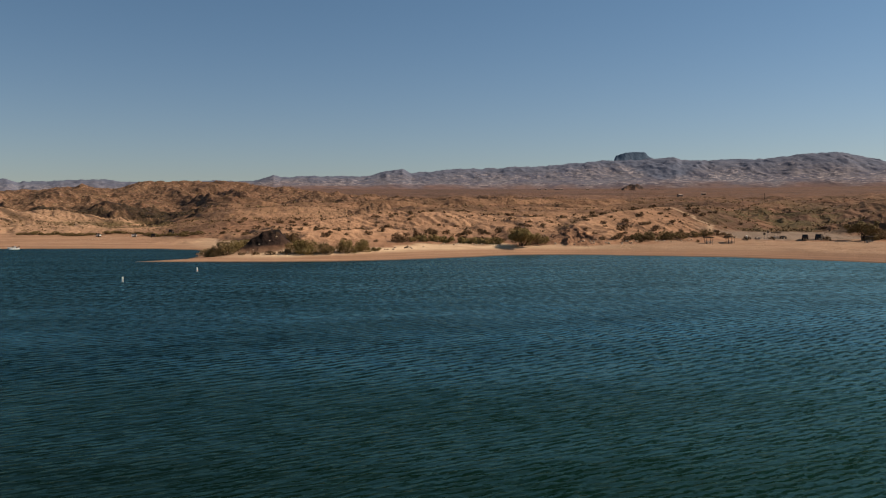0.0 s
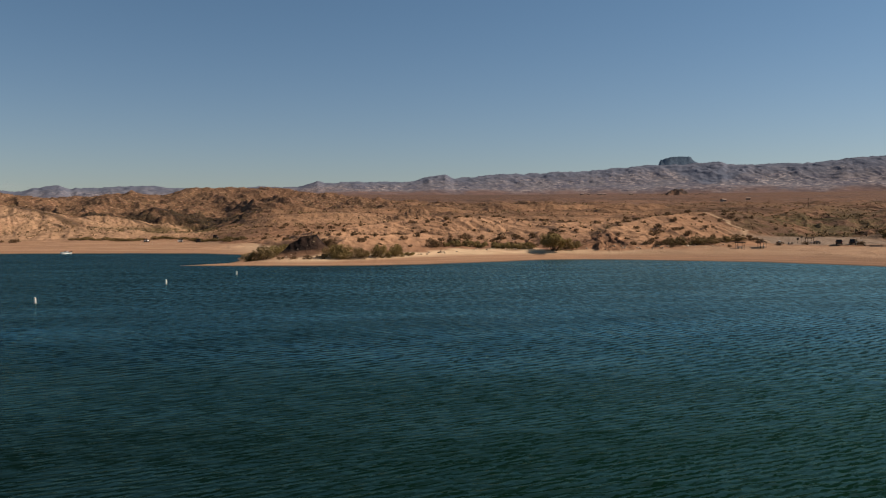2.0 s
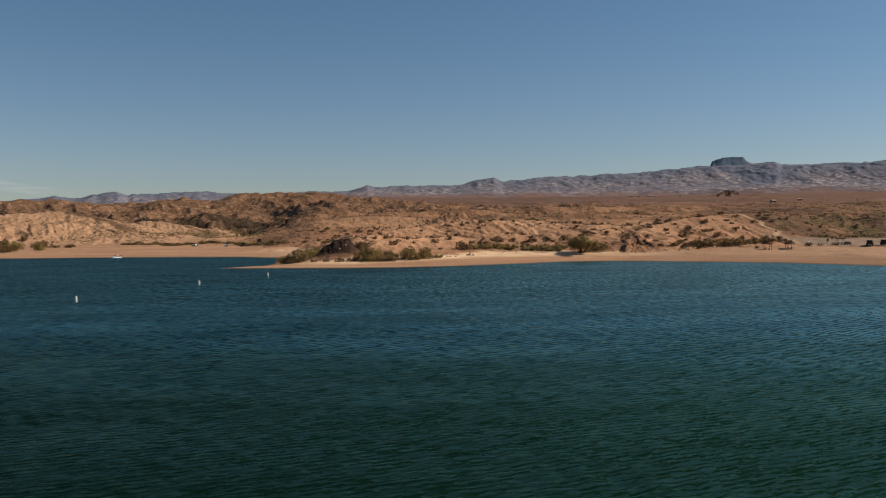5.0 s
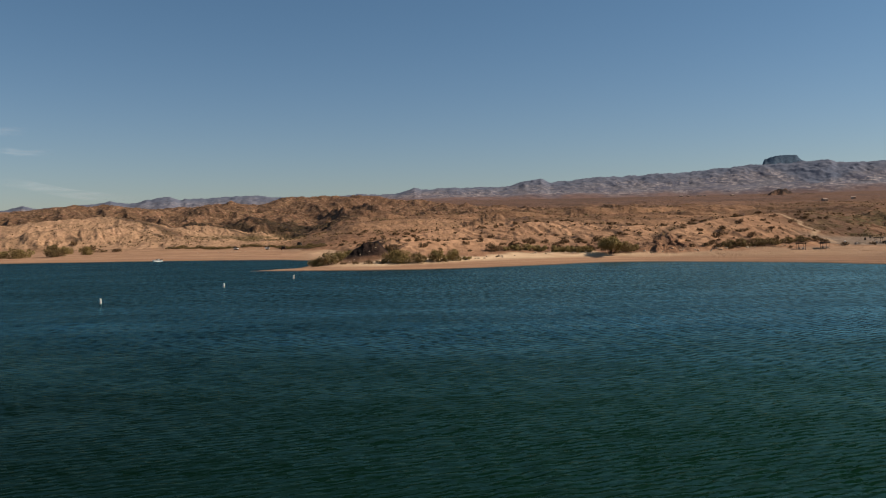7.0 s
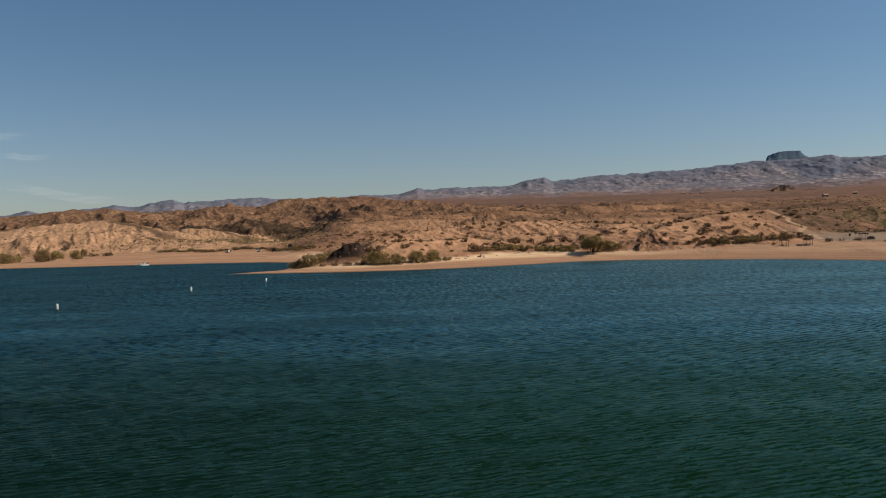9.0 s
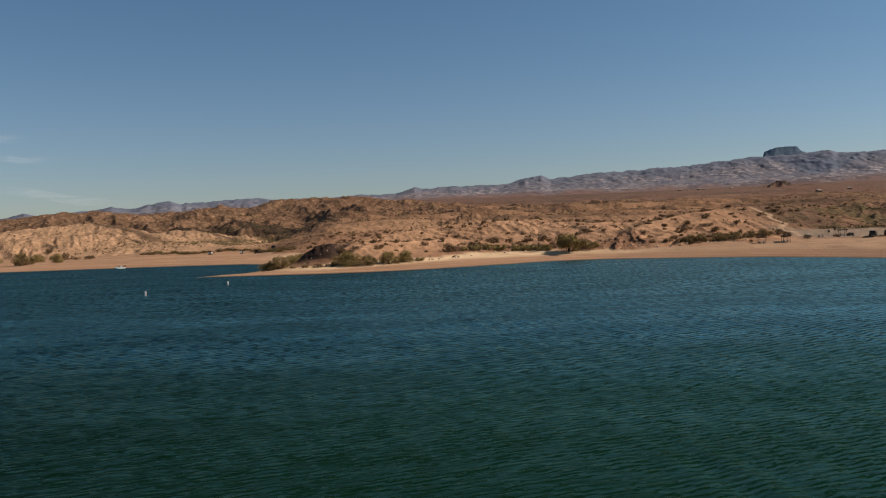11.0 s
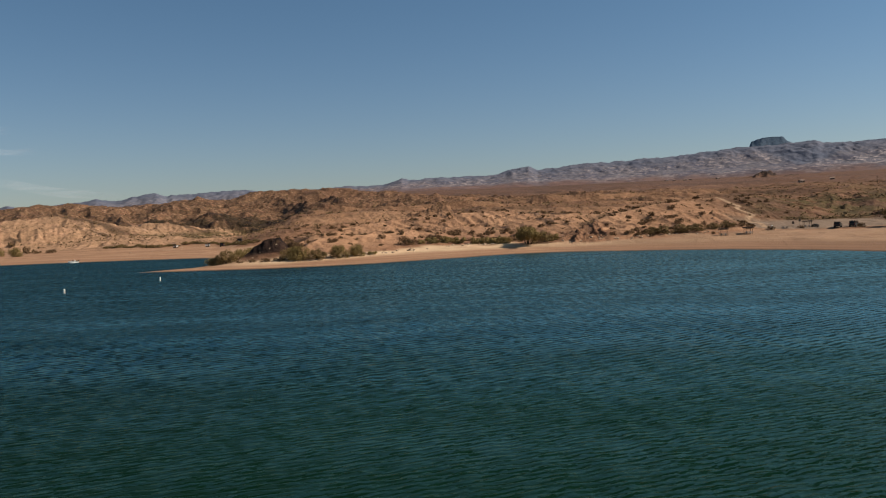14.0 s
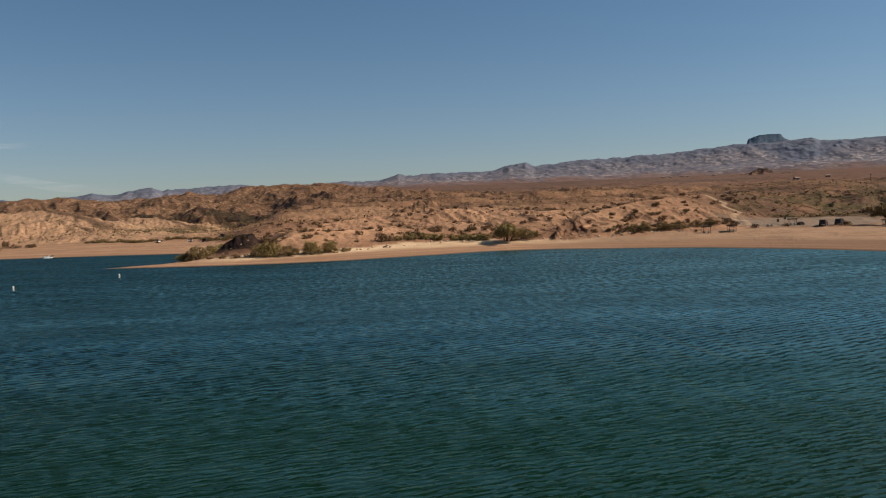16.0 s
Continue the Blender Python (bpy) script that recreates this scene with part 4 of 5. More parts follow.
# shrubs strewn over the near slopes
spots = []
cand = np.stack([prng.uniform(-60, 150, 5000), prng.uniform(245, 420, 5000)], 1)
cz, cm = terrain(cand[:, 0], cand[:, 1])
dens = (1 - cm["sand"]) * (1 - 0.9 * ((cand[:, 0] > 47) & (cand[:, 0] < 68) & (cand[:, 1] < 296))) * (1 - 0.6 * cm["dark"]) * (0.35 + 0.65 * (vnoise(cand[:, 0] / 14, cand[:, 1] / 14, 90) > 0)) * (1 - cm["lot"]) * (1 - cm["track"])
for (x, y), z, d in zip(cand, cz, dens):
    if len(spots) < 255 and z > 2.6 and prng.uniform() < d * np.interp(y, [250, 300, 420], [1.0, 0.8, 0.25]) * 0.6 and all((x - p[0]) ** 2 + (y - p[1]) ** 2 > 12 for p in spots):
        h = prng.uniform(0.9, 1.9)
        spots.append((x, y, h * prng.uniform(1.4, 2.2), h))
plant(DRY_SHRUBS, spots, 2.6, 1.5, "shrubs on the slopes")
for ob in GREEN_SHRUBS + DRY_SHRUBS + STRAW_SHRUBS:
    for o in (*ob.children_recursive, ob):
        bpy.data.objects.remove(o)


def scrub(name, label, n, r0, r1, az0, az1, size, material, seed, want):
    """Uncountable low scrub over the farther desert, one joined mesh."""
    rng = np.random.default_rng(seed)
    r = r0 * (r1 / r0) ** rng.uniform(0, 1, n * 6)
    az = np.radians(rng.uniform(az0, az1, n * 6))
    x, y = 8 + r * np.sin(az), 5 + r * np.cos(az)
    z, m = terrain(x, y)
    keep = np.where(rng.uniform(0, 1, n * 6) < want(m, x, y, z))[0][:n]
    x, y, z, r = x[keep], y[keep], z[keep], r[keep]
    k = 7
    sz = size * rng.uniform(0.5, 1.5, len(x)) * (r / r0) ** 0.2
    at = np.stack([x, y, z], 1)[:, None, :] + rng.normal(size=(len(x), k, 3)) * np.array([0.55, 0.55, 0.28]) * sz[:, None, None]
    at[:, :, 2] += (0.42 * sz)[:, None]
    at = at.reshape(-1, 3)
    q = np.repeat(sz, k)[:, None] * rng.uniform(0.25, 0.5, (len(at), 1))
    face = rng.normal(size=(len(at), 3)) + np.array([0.5, -0.6, 1.8])
    a = np.cross(face, rng.normal(size=(len(at), 3)))
    a /= np.linalg.norm(a, axis=1)[:, None]
    b = np.cross(a, face)
    b /= np.linalg.norm(b, axis=1)[:, None]
    v = np.stack([at - a * q, at + b * q, at + a * q, at - b * q], 1).reshape(-1, 3)
    ob = raw(name, v, np.arange(len(v)).reshape(-1, 4), material)
    return tagged(ob, label, "scrub", kind="stuff")


scrub("dry_scrub", "scattered brown desert scrub over the hills", 9000, 290, 1200, -34, 36, 0.62, LEAF_DRY, 3,
      lambda m, x, y, z: np.where(z > 3.2, 1, 0) * (1 - m["sand"]) * (1 - m["lot"]) * (1 - m["track"]) * (0.12 + 0.4 * (fbm(x / 30, y / 30, 3, 91) > 0.05) + 0.5 * m["cap"]))
scrub("olive_scrub", "scattered olive-green scrub of the washes", 11000, 290, 900, -34, 36, 0.8, LEAF_SCRUB, 4,
      lambda m, x, y, z: (1 - m["sand"]) * np.where(z > 1.6, 1, 0) * np.clip(m["scrub"] * 1.3 - 0.3, 0.015, 1) * np.where(fbm(x / 22, y / 15, 3, 93) > 0.0, 1.0, 0.12) * (1 - 0.85 * m["pale"]) * (1 - 0.9 * m["dark"]) * (1 - m["lot"]) * (1 - m["track"]))

def far_pole(x, y):
    ob = thing("utility_pole", "weathered wooden utility pole on the far slope", "pole")
    part("shaft", rod((0, 0, -0.6), (0, 0, 9.0), 0.17, 0.12), BARK, ob)
    arm = part("crossarm", box((0, 0, 8.3), (2.4, 0.14, 0.16), 0.01), BARK, ob)
    for xx in (-1.05, -0.4, 0.4, 1.05):
        part("insulator", turned([(0.05, 8.38), (0.07, 8.42), (0.07, 8.5), (0.04, 8.55)], 8), GREY_METAL, arm).location.x = xx
    stand(ob, x, y, 25)


far_pole(359, 726)


def house(x, y, turn, label, long, deep):
    """A low desert house with a shallow gable roof."""
    ob = thing("house", label, "house", "houses on the plain")
    wall = part("wall", box((0, 0, 1.3), (long, deep, 3.4), 0.03), STUCCO, ob)
    prof = [(-deep / 2 - 0.5, 3.0), (0, 4.2), (deep / 2 + 0.5, 3.0), (deep / 2 + 0.5, 2.85), (0, 4.02), (-deep / 2 - 0.5, 2.85)]
    roof = slab(prof, -long / 2 - 0.5, long / 2 + 0.5)
    bmesh.ops.transform(roof, matrix=pose(0, 0, 0, 0, 0, 90), verts=roof.verts[:])
    part("roof", roof, STUCCO, ob, "dusty tan roof")
    part("door", box((0.5, -deep / 2 - 0.02, 1.05), (1.0, 0.06, 2.1), 0.01), DARK_STEEL, ob, "dark door")
    for xx in (-long / 3, long / 3):
        win = part("window", box((xx, -deep / 2 - 0.02, 1.5), (1.6, 0.05, 1.2), 0.01), GLASS, wall, "dark window")
        win.parent = ob
    stand(ob, x, y, turn, 1.0, 0.3)


hrng = np.random.default_rng(21)
for x, y in ((674, 2827), (717, 2907), (731, 2817), (770, 2903), (828, 2792)):
    house(x, y, hrng.uniform(-25, 25), "low pale house on the far desert plain", hrng.uniform(7, 13), 7)
for x, y in ((598, 1384), (648, 1390), (472, 1180)):
    house(x, y, hrng.uniform(-25, 25), "small tan house above the badlands", hrng.uniform(5, 7), 5)

oak = tree("broad green desert tree leaning over the sandy beach", 7, 9.8, 4.9, 1.25, 9, 12000, 0.14, LEAF_GREEN)
stand(oak, 41.3, 261.5)
oak_b = tree("dark green desert tree beside the gravel lot", 9, 9.5, 6.0, 1.8, 7, 4200, 0.22, LEAF_OLIVE)
stand(oak_b, 151.0, 268.0)


# ---- things on the water ----
def buoy(x, y, turn):
    ob = thing("buoy", "white can buoy with orange bands on the water", "buoy", "marker buoys")
    part("body", turned([(0.10, -0.35), (0.14, -0.3), (0.14, 0.95), (0.12, 1.02), (0.05, 1.05)]), WHITE, ob)
    for z in (0.22, 0.82):
        part("band", turned([(0.141, z), (0.147, z + 0.01), (0.147, z + 0.05), (0.141, z + 0.06)]), ORANGE, ob, "orange reflective band")
    part("collar", turned([(0.14, -0.06), (0.22, -0.04), (0.24, 0.01), (0.22, 0.05), (0.14, 0.07)]), GREY_METAL, ob, "grey float collar")
    part("mark", box((0, -0.145, 0.55), (0.16, 0.012, 0.03), 0.002), ORANGE, ob, "orange warning bar")
    part("lifting_eye", rod((0, 0, 1.04), (0, 0, 1.12), 0.02), GREY_METAL, ob)
    ob.matrix_basis = pose(x, y, 0, 2.5, -2.0, turn) @ Matrix.Diagonal((0.95, 0.95, 0.72, 1))
    return ob


for x, y, turn in ((-52.4, 120.6, 20), (-44.6, 154.5, 75), (-37.3, 180.0, 140)):
    buoy(x, y, turn)


def motorboat(x, y, turn):
    ob = thing("motorboat", "small white open motorboat moored off the beach", "boat")

    def hull_pinch(px, pz):
        return (1.0 if px < 0.6 else max(0.06, 1 - ((px - 0.6) / 1.75) ** 1.8)) * (0.97 if pz < 0.1 else 1.0)
    prof = [(-2.1, -0.15), (-1.0, -0.22), (0.6, -0.22), (1.4, -0.12), (2.0, 0.15), (2.35, 0.62), (1.6, 0.58), (0.6, 0.54), (-1.0, 0.5), (-2.1, 0.5)]
    part("hull", slab(prof, -0.9, 0.9, 0.02, hull_pinch), WHITE, ob)
    part("rub_rail", slab([(-2.12, 0.44), (0.6, 0.47), (2.3, 0.56), (2.3, 0.6), (0.6, 0.52), (-2.12, 0.49)], -0.93, 0.93, 0, hull_pinch), GREY_METAL, ob)
    part("deck", slab([(0.5, 0.53), (1.6, 0.57), (2.3, 0.61), (2.2, 0.66), (0.5, 0.68)], -0.8, 0.8, 0.01, hull_pinch), WHITE, ob)
    ws = part("windshield", slab([(0.35, 0.66), (0.42, 0.66), (0.12, 1.0), (0.07, 1.0)], -0.7, 0.7), GLASS, ob, "tinted windshield")
    part("frame", rod((0.09, -0.7, 1.0), (0.09, 0.7, 1.0), 0.02), CHROME, ws)
    for yy in (-0.45, 0.45):
        seat = part("seat", box((-0.5, yy, 0.62), (0.5, 0.5, 0.3), 0.05), WHITE, ob, "white vinyl seat")
        part("seat_back", box((-0.74, yy, 0.92), (0.12, 0.5, 0.45), 0.04), WHITE, seat)
    part("bench", box((-1.55, 0, 0.6), (0.5, 1.5, 0.3), 0.05), RED_PAINT, ob, "maroon vinyl bench")
    mo = part("outboard_motor", joined(box((-2.3, 0, 0.85), (0.4, 0.36, 0.5), 0.08), box((-2.25, 0, 0.3), (0.16, 0.12, 0.8), 0.03)), BLACK, ob, "black outboard motor")
    part("bracket", box((-2.12, 0, 0.45), (0.1, 0.3, 0.25), 0.02), GREY_METAL, mo)
    ob.matrix_basis = pose(x, y, 0.1, 0, 0, turn) @ Matrix.Diagonal((0.8, 0.8, 0.78, 1))
    return ob


motorboat(-111.8, 305.2, 222)


# ---- things on the beach ----
def shelter(x, y, turn, w=2.8, d=1.7, h=1.95):
    ob = thing("picnic_shelter", "open steel picnic shelter with a flat roof on the sand", "shelter", "beach shelters")
    roof = part("roof", box((0, 0, h), (w, d, 0.14), 0.02), DARK_STEEL, ob, "flat dark metal roof")
    for k in range(7):
        part("rib", box((-w / 2 + 0.25 + k * (w - 0.5) / 6, 0, h + 0.085), (0.05, d - 0.06, 0.04), 0.005), DARK_STEEL, roof)
    for yy in (-d / 2 + 0.3, d / 2 - 0.3):
        part("beam", box((0, yy, h - 0.13), (w - 0.2, 0.1, 0.12), 0.01), DARK_STEEL, ob)
        for xx in (-w / 2 + 0.35, w / 2 - 0.35):
            post = part("post", rod((xx, yy, -0.4), (xx, yy, h - 0.08), 0.06), DARK_STEEL, ob)
            part("base_plate", box((xx, yy, 0.06), (0.24, 0.24, 0.03), 0.005), GREY_METAL, post)
    stand(ob, x, y, turn)
    return ob


def picnic_table(x, y, turn):
    ob = thing("picnic_table", "pale concrete picnic table with two benches", "table", "picnic tables")
    part("tabletop", box((0, 0, 0.74), (1.9, 0.8, 0.08), 0.02), CONCRETE, ob)
    for yy in (-0.72, 0.72):
        part("bench", box((0, yy, 0.44), (1.9, 0.3, 0.07), 0.02), CONCRETE, ob)
    for xx in (-0.6, 0.6):
        part("support", joined(box((xx, 0, 0.34), (0.16, 0.5, 0.78), 0.02), box((xx, 0, 0.36), (0.12, 1.6, 0.1), 0.02)), CONCRETE, ob)
    stand(ob, x, y, turn)
    return ob


for x, y, turn in ((97.2, 260.3, 8), (105.0, 262.6, 14), (128.0, 278.4, 5), (146.5, 258.2, 20)):
    shelter(x, y, turn)
    picnic_table(x, y, turn)
picnic_table(120.2, 275.5, 12)


def suv(x, y, turn, label, roof_rack):
    """A boxy off-road wagon: body, cabin, glass, wheels, lamps, bumpers."""
    ob = thing("suv", label, "car", "parked vehicles")
    body = [(-2.2, 0.42), (2.15, 0.42), (2.28, 0.6), (2.25, 0.98), (1.2, 1.08), (-2.2, 1.1), (-2.27, 0.9), (-2.27, 0.55)]
    part("body", slab(body, -0.92, 0.92, 0.05), DARK_PAINT, ob)
    cabin = part("cabin", slab([(1.05, 1.06), (0.55, 1.72), (-2.1, 1.78), (-2.22, 1.06)], -0.82, 0.82, 0.06), DARK_PAINT, ob)
    part("windshield", slab([(1.0, 1.16), (0.64, 1.63), (0.67, 1.64), (1.04, 1.17)], -0.7, 0.7), GLASS, cabin, "tinted windshield")
    part("rear_window", slab([(-2.2, 1.2), (-2.14, 1.65), (-2.17, 1.66), (-2.23, 1.2)], -0.65, 0.65), GLASS, cabin, "tinted rear window")
    for yy in (-1, 1):
        for xa, xb in ((-2.0, -1.15), (-1.05, -0.2), (-0.1, 0.62)):
            part("side_window", slab([(xa, 1.18), (xb + (0.25 if xb > 0 else 0), 1.18), (xb, 1.64), (xa, 1.64)], yy * 0.815, yy * 0.835), GLASS, cabin, "tinted side window")
        part("mirror", box((0.85, yy * 1.0, 1.18), (0.14, 0.2, 0.16), 0.03), BLACK, ob)
        part("headlight", box((2.26, yy * 0.66, 0.82), (0.08, 0.3, 0.18), 0.03), CLEAR_LAMP, ob, "clear headlight")
        part("tail_light", box((-2.27, yy * 0.76, 0.92), (0.06, 0.16, 0.3), 0.02), RED_LAMP, ob, "red tail light")
        for dx, dz in ((1.38, 0.0), (-1.42, 0.0)):
            wheel = part("wheel", rod((dx, yy * 0.72, 0.39), (dx, yy * 0.97, 0.39), 0.39, None, 20), BLACK, ob)
            part("rim", rod((dx, yy * 0.9, 0.39), (dx, yy * 0.985, 0.39), 0.22, 0.2, 16), GREY_METAL, wheel, "grey alloy rim")
    part("front_bumper", box((2.28, 0, 0.52), (0.14, 1.76, 0.22), 0.04), BLACK, ob)
    part("rear_bumper", box((-2.3, 0, 0.52), (0.14, 1.76, 0.22), 0.04), BLACK, ob)
    part("grille", box((2.27, 0, 0.82), (0.06, 0.9, 0.2), 0.01), BLACK, ob)
    if roof_rack:
        part("roof_rack", joined(*[box((-1.9 + k * 0.55, 0, 1.86), (0.06, 1.5, 0.05), 0.01) for k in range(5)], *[box((-0.8, q, 1.83), (2.4, 0.05, 0.08), 0.01) for q in (-0.72, 0.72)]), BLACK, ob, "black roof rack")
    stand(ob, x, y, turn)
    return ob


suv(135.4, 274.0, 60, "black off-road wagon parked on the gravel lot", False)
suv(140.6, 274.6, 48, "black wagon with a roof rack on the gravel lot", True)


def barrel(x, y):
    ob = thing("trash_barrel", "white steel trash barrel standing on the beach", "barrel")
    part("drum", turned([(0.36, -0.1), (0.38, 0.02), (0.36, 0.35), (0.385, 0.38), (0.36, 0.41), (0.36, 0.75), (0.385, 0.78), (0.36, 0.81), (0.37, 1.08), (0.39, 1.1)]), WHITE, ob)
    part("lid", turned([(0.40, 1.1), (0.41, 1.15), (0.3, 1.28), (0.08, 1.32)]), WHITE, ob, "domed white lid")
    part("liner", turned([(0.395, 1.0), (0.405, 1.01), (0.405, 1.08), (0.395, 1.09)]), BLACK, ob, "black liner edge")
    stand(ob, x, y, 0, 0.85)


barrel(115.3, 272.8)


def sign_post(x, y, turn, h, w):
    ob = thing("sign_post", "dark square sign board on a steel post", "sign", "signs by the lot")
    part("post", rod((0, 0, -0.4), (0, 0, h), 0.04), GREY_METAL, ob)
    board = part("board", box((0, -0.06, h - 0.35), (w, 0.03, w), 0.01), DARK_STEEL, ob)
    part("bolt", rod((0, -0.085, h - 0.2), (0, -0.02, h - 0.2), 0.02), GREY_METAL, board)
    stand(ob, x, y, turn)


sign_post(122.8, 276.0, 10, 2.1, 0.75)
sign_post(127.0, 281.8, 15, 2.4, 0.8)


def quad_bike(x, y, turn):
    ob = thing("quad_bike", "dark four-wheeled quad bike beside the shelter", "quad bike")
    part("body", slab([(-0.8, 0.5), (0.8, 0.5), (0.95, 0.75), (0.45, 0.95), (0.1, 0.78), (-0.5, 0.82), (-0.95, 0.8)], -0.28, 0.28, 0.04), DARK_PAINT, ob)
    part("seat", slab([(-0.6, 0.82), (0.1, 0.8), (0.1, 0.92), (-0.55, 0.98)], -0.18, 0.18, 0.03), BLACK, ob)
    part("handlebar", joined(rod((0.45, 0, 0.8), (0.3, 0, 1.15), 0.025), rod((0.28, -0.38, 1.17), (0.28, 0.38, 1.17), 0.02)), GREY_METAL, ob)
    for dx in (-0.62, 0.66):
        for yy in (-1, 1):
            wheel = part("wheel", rod((dx, yy * 0.32, 0.3), (dx, yy * 0.58, 0.3), 0.3, None, 16), BLACK, ob)
            part("rim", rod((dx, yy * 0.5, 0.3), (dx, yy * 0.595, 0.3), 0.14, 0.12, 12), GREY_METAL, wheel)
            part("mudguard", slab([(dx - 0.36, 0.6), (dx - 0.2, 0.68), (dx + 0.2, 0.68), (dx + 0.36, 0.6), (dx + 0.2, 0.64), (dx - 0.2, 0.64)], yy * 0.28, yy * 0.58), DARK_PAINT, ob)
    stand(ob, x, y, turn, 1.05)


quad_bike(130.4, 278.4, 20)


def camper(x, y, turn, label, long=4.2, tall=2.1):
    """A small box trailer or camper seen far off."""
    ob = thing("camper_trailer", label, "trailer", "campers behind the far beach")
    body = part("body", slab([(-long / 2, 0.5), (long / 2, 0.5), (long / 2 + 0.15, 1.1), (long / 2 - 0.1, tall), (-long / 2 + 0.1, tall), (-long / 2, 1.0)], -1.0, 1.0, 0.06), WHITE, ob)
    part("door", box((0.4, -1.01, 1.2), (0.6, 0.04, 1.3), 0.01), GREY_METAL, ob, "grey metal door")
    for xx in (-long / 4, long / 3):
        part("window", box((xx, -1.012, 1.5), (0.7, 0.04, 0.4), 0.01), GLASS, body, "dark window")
    for xx in (-0.4, 0.4):
        for yy in (-0.9, 0.9):
            part("wheel", rod((xx, yy - 0.1, 0.33), (xx, yy + 0.1, 0.33), 0.33, None, 14), BLACK, ob)
    part("drawbar", box((long / 2 + 0.6, 0, 0.5), (1.2, 0.12, 0.1), 0.01), DARK_STEEL, ob)
    stand(ob, x, y, turn)


camper(-100.9, 425.0, 15, "small white camper trailer parked behind the far beach", 2.2, 1.3)
camper(-116.0, 424.0, -10, "small white box trailer parked behind the far beach", 1.6, 1.0)
camper(-81.0, 405.0, 30, "pale utility trailer beside dark scrub", 1.6, 1.0)
suv(-84.0, 421.0, 95, "dark wagon parked behind the far beach", False)
suv(-90.0, 412.0, 100, "dark wagon beside a white trailer", False)


def stump(x, y, turn):
    ob = thing("driftwood_stump", "grey weathered driftwood stump lying on the sand", "driftwood")
    part("log", joined(rod((-0.5, 0, 0.15), (0.35, 0, 0.28), 0.14, 0.18, 8), rod((0.3, 0, 0.28), (0.5, 0.1, 0.75), 0.1, 0.04, 7)), DRIFTWOOD, ob)
    part("root", rod((0.3, 0, 0.28), (0.6, -0.35, 0.5), 0.09, 0.02, 7), DRIFTWOOD, ob)
    part("root", rod((0.25, 0.05, 0.2), (0.5, 0.4, 0.1), 0.08, 0.02, 7), DRIFTWOOD, ob)
    stand(ob, x, y, turn, 1.3)


stump(7.4, 253.2, 40)


# pale boulders along the head of the beach and on the dark mound
def boulder_mesh(seed):
    bm = bmesh.new()
    bmesh.ops.create_icosphere(bm, subdivisions=2, radius=0.5)
    rng = random.Random(seed)
    off = Vector((rng.uniform(0, 50), rng.uniform(0, 50), rng.uniform(0, 50)))
    for v in bm.verts:
        v.co *= 1 + 0.45 * noise.noise(v.co * 1.7 + off)
        v.co.z *= 0.7
    me = bpy.data.meshes.new("boulder")
    bm.to_mesh(me)
    bm.free()
    me.materials.append(STONE)
    return me


ROCKS = [boulder_mesh(k) for k in range(5)]
rrng = np.random.default_rng(8)


def boulder(x, y, size, label, group):
    ob = tagged(new("boulder", ROCKS[int(rrng.integers(5))]), label, "boulder", group)
    ob.matrix_basis = pose(x, y, ground_height(x, y) + 0.1 * size, 0, 0, rrng.uniform(0, 360)) @ Matrix.Diagonal((size, size * rrng.uniform(0.7, 1.1), size * rrng.uniform(0.7, 1.1), 1))


for x, y in ((-31.8, 233.2), (-30.4, 235.4), (-28.0, 236.4), (-26.5, 237.4), (-33.0, 232.4)):
    boulder(x, y, rrng.uniform(0.35, 0.6), "pale boulder on the dark mound", "boulders on the mound")
for k in range(46):
    q = rrng.uniform(0, 1)
    x, y = -125 + 62 * q + rrng.normal() * 2, (374 + 26 * math.sin(2.2 * q) if k % 2 else 428 - 62 * max(q - 0.35, 0)) + rrng.normal() * 4
    boulder(x, y, rrng.uniform(0.3, 0.7), "small pale rock lying on the far beach", "rocks on the far beach")
HEAD = [(-4, 238), (4, 247), (12, 258), (20, 266), (28, 270), (34, 268), (56, 262), (66, 262), (76, 263), (88, 264), (96, 266)]
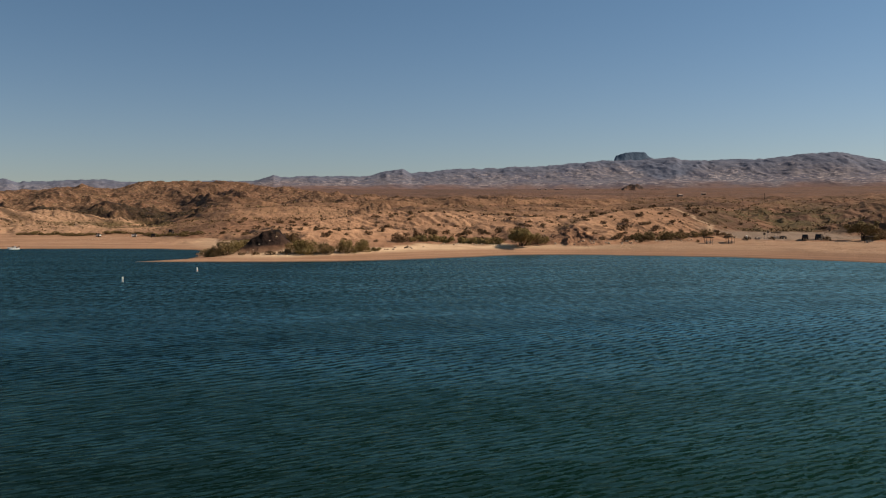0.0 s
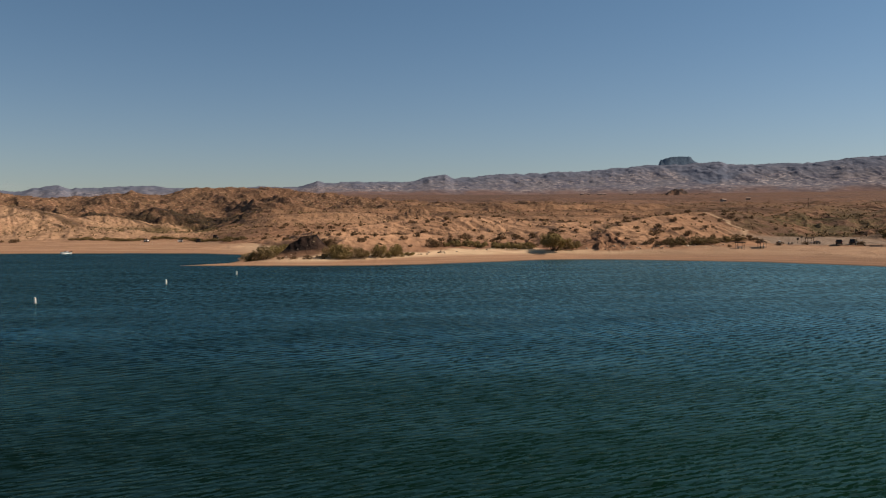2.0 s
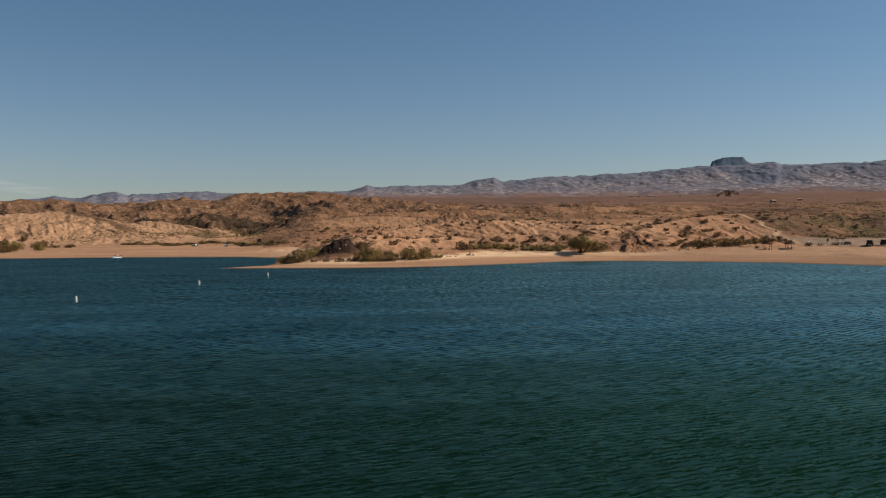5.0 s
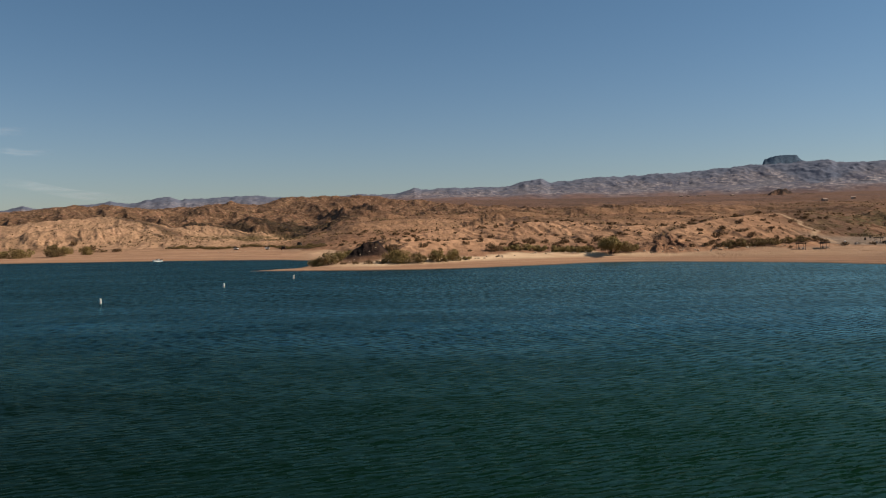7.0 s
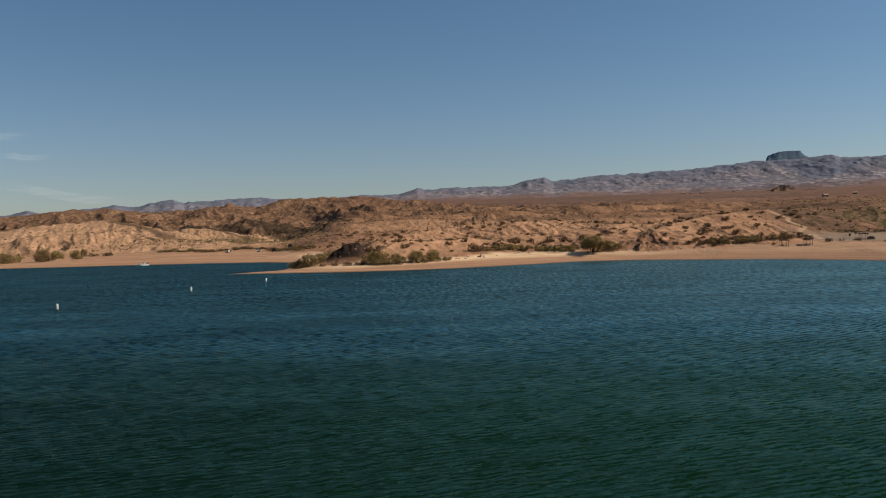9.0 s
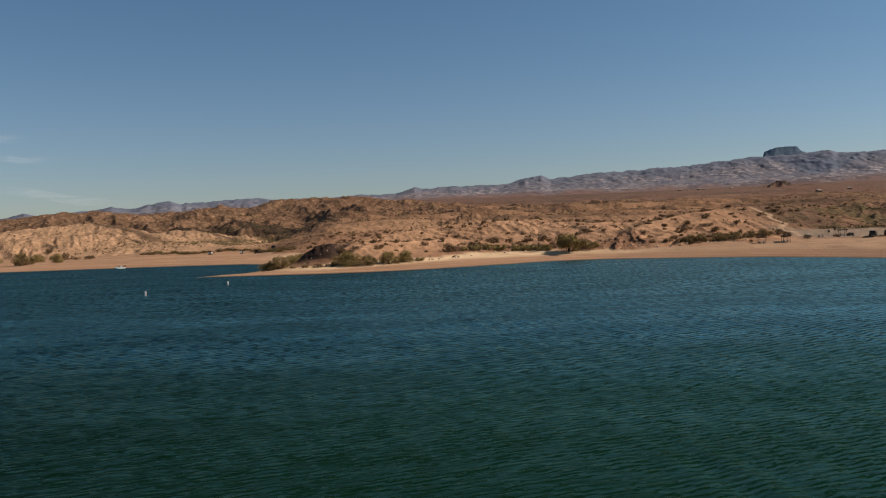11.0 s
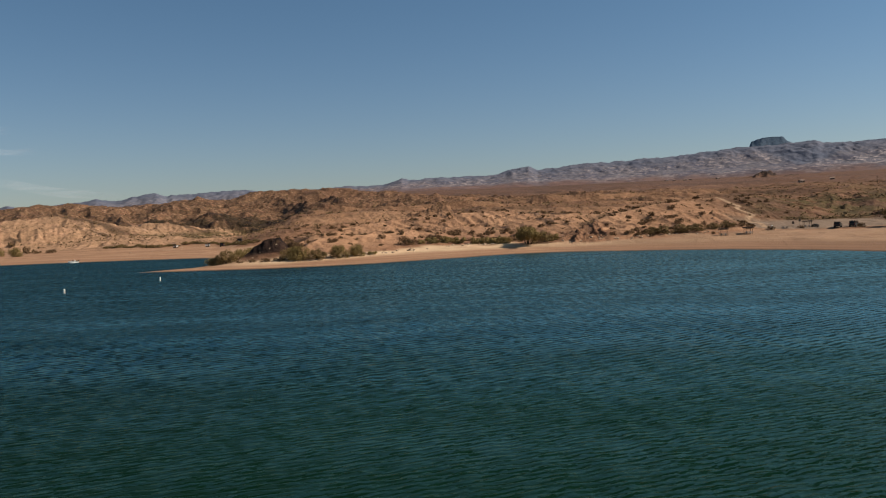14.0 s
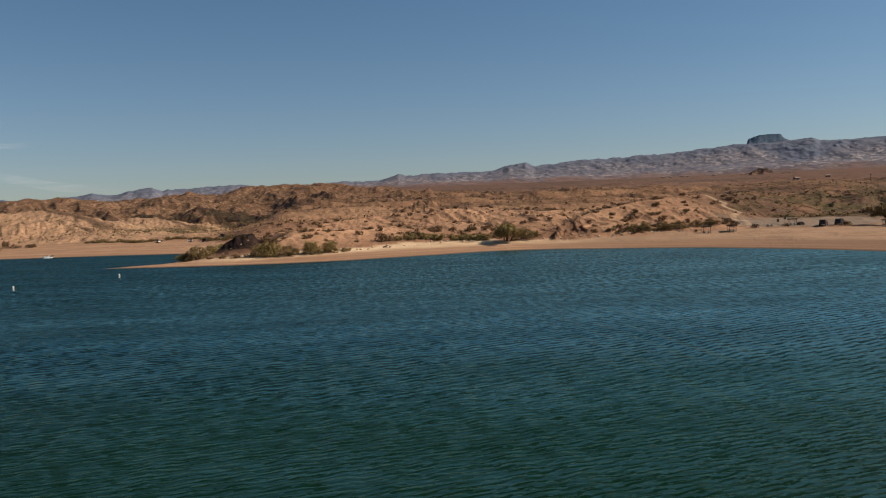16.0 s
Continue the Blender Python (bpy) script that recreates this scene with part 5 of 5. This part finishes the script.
for k in range(70):
    q = rrng.uniform(0, len(HEAD) - 1.001)
    i = int(q)
    x, y = (HEAD[i][j] + (HEAD[i + 1][j] - HEAD[i][j]) * (q - i) + rrng.normal() * 1.0 for j in (0, 1))
    boulder(x, y, rrng.uniform(0.35, 1.0), "pale sandstone boulder at the head of the beach", "boulders along the beach")


# ---- thin clouds low over the hills ----
def cloud_material():
    m = Nodes("glowing_thin_cloud", 1.0, 0.0)
    uv = m.tree.nodes.new("ShaderNodeTexCoord").outputs["Generated"]
    sep = m.add("ShaderNodeSeparateXYZ")
    m.link(uv, sep.inputs[0])
    streak = m.noise(2.2, 5, 0.6, uv, (1.2, 1.0, 5.0))
    edge = None
    for sock in (sep.outputs[0], sep.outputs[2]):
        e = m.math('MULTIPLY', m.ramp(sock, 0.0, 0.35), m.ramp(sock, 0.65, 1.0, 1.0, 0.0))
        edge = e if edge is None else m.math('MULTIPLY', edge, e)
    m.link(m.math('MULTIPLY', m.math('MULTIPLY', edge, m.ramp(streak, 0.3, 0.75)), 0.2), m.bsdf.inputs["Alpha"])
    # a faint glow of its own stands in for sunlight on the wisp
    m.bsdf.inputs["Emission Color"].default_value, m.bsdf.inputs["Emission Strength"].default_value = (0.95, 0.97, 1.0, 1), 0.32
    return m.colour((0.5, 0.5, 0.5))


CLOUD = cloud_material()


def cloud(az, z, wide, tall, lean):
    """A wisp of high thin cloud, gently bowed."""
    bm = bmesh.new()
    n = 24
    rows = [[bm.verts.new(((k / n - 0.5) * wide, 40 * math.sin(3 * k / n), (j / 4 - 0.5) * tall + lean * (k / n - 0.5) * wide + 6 * math.sin(9 * k / n))) for k in range(n + 1)] for j in range(5)]
    for lo, hi in zip(rows, rows[1:]):
        for k in range(n):
            bm.faces.new((lo[k], lo[k + 1], hi[k + 1], hi[k]))
    ob = part("cloud", bm, CLOUD)
    tagged(ob, "faint white wisp of high cloud", "cloud", kind="structure")
    a = radians(az)
    ob.matrix_basis = pose(8 + 4700 * math.sin(a), 5 + 4700 * math.cos(a), z, 0, 0, -az)
    ob.visible_shadow = False


cloud(-29.4, 520, 360, 46, -0.03)
cloud(-27.6, 420, 280, 34, -0.03)
cloud(-25.2, 228, 760, 44, -0.15)
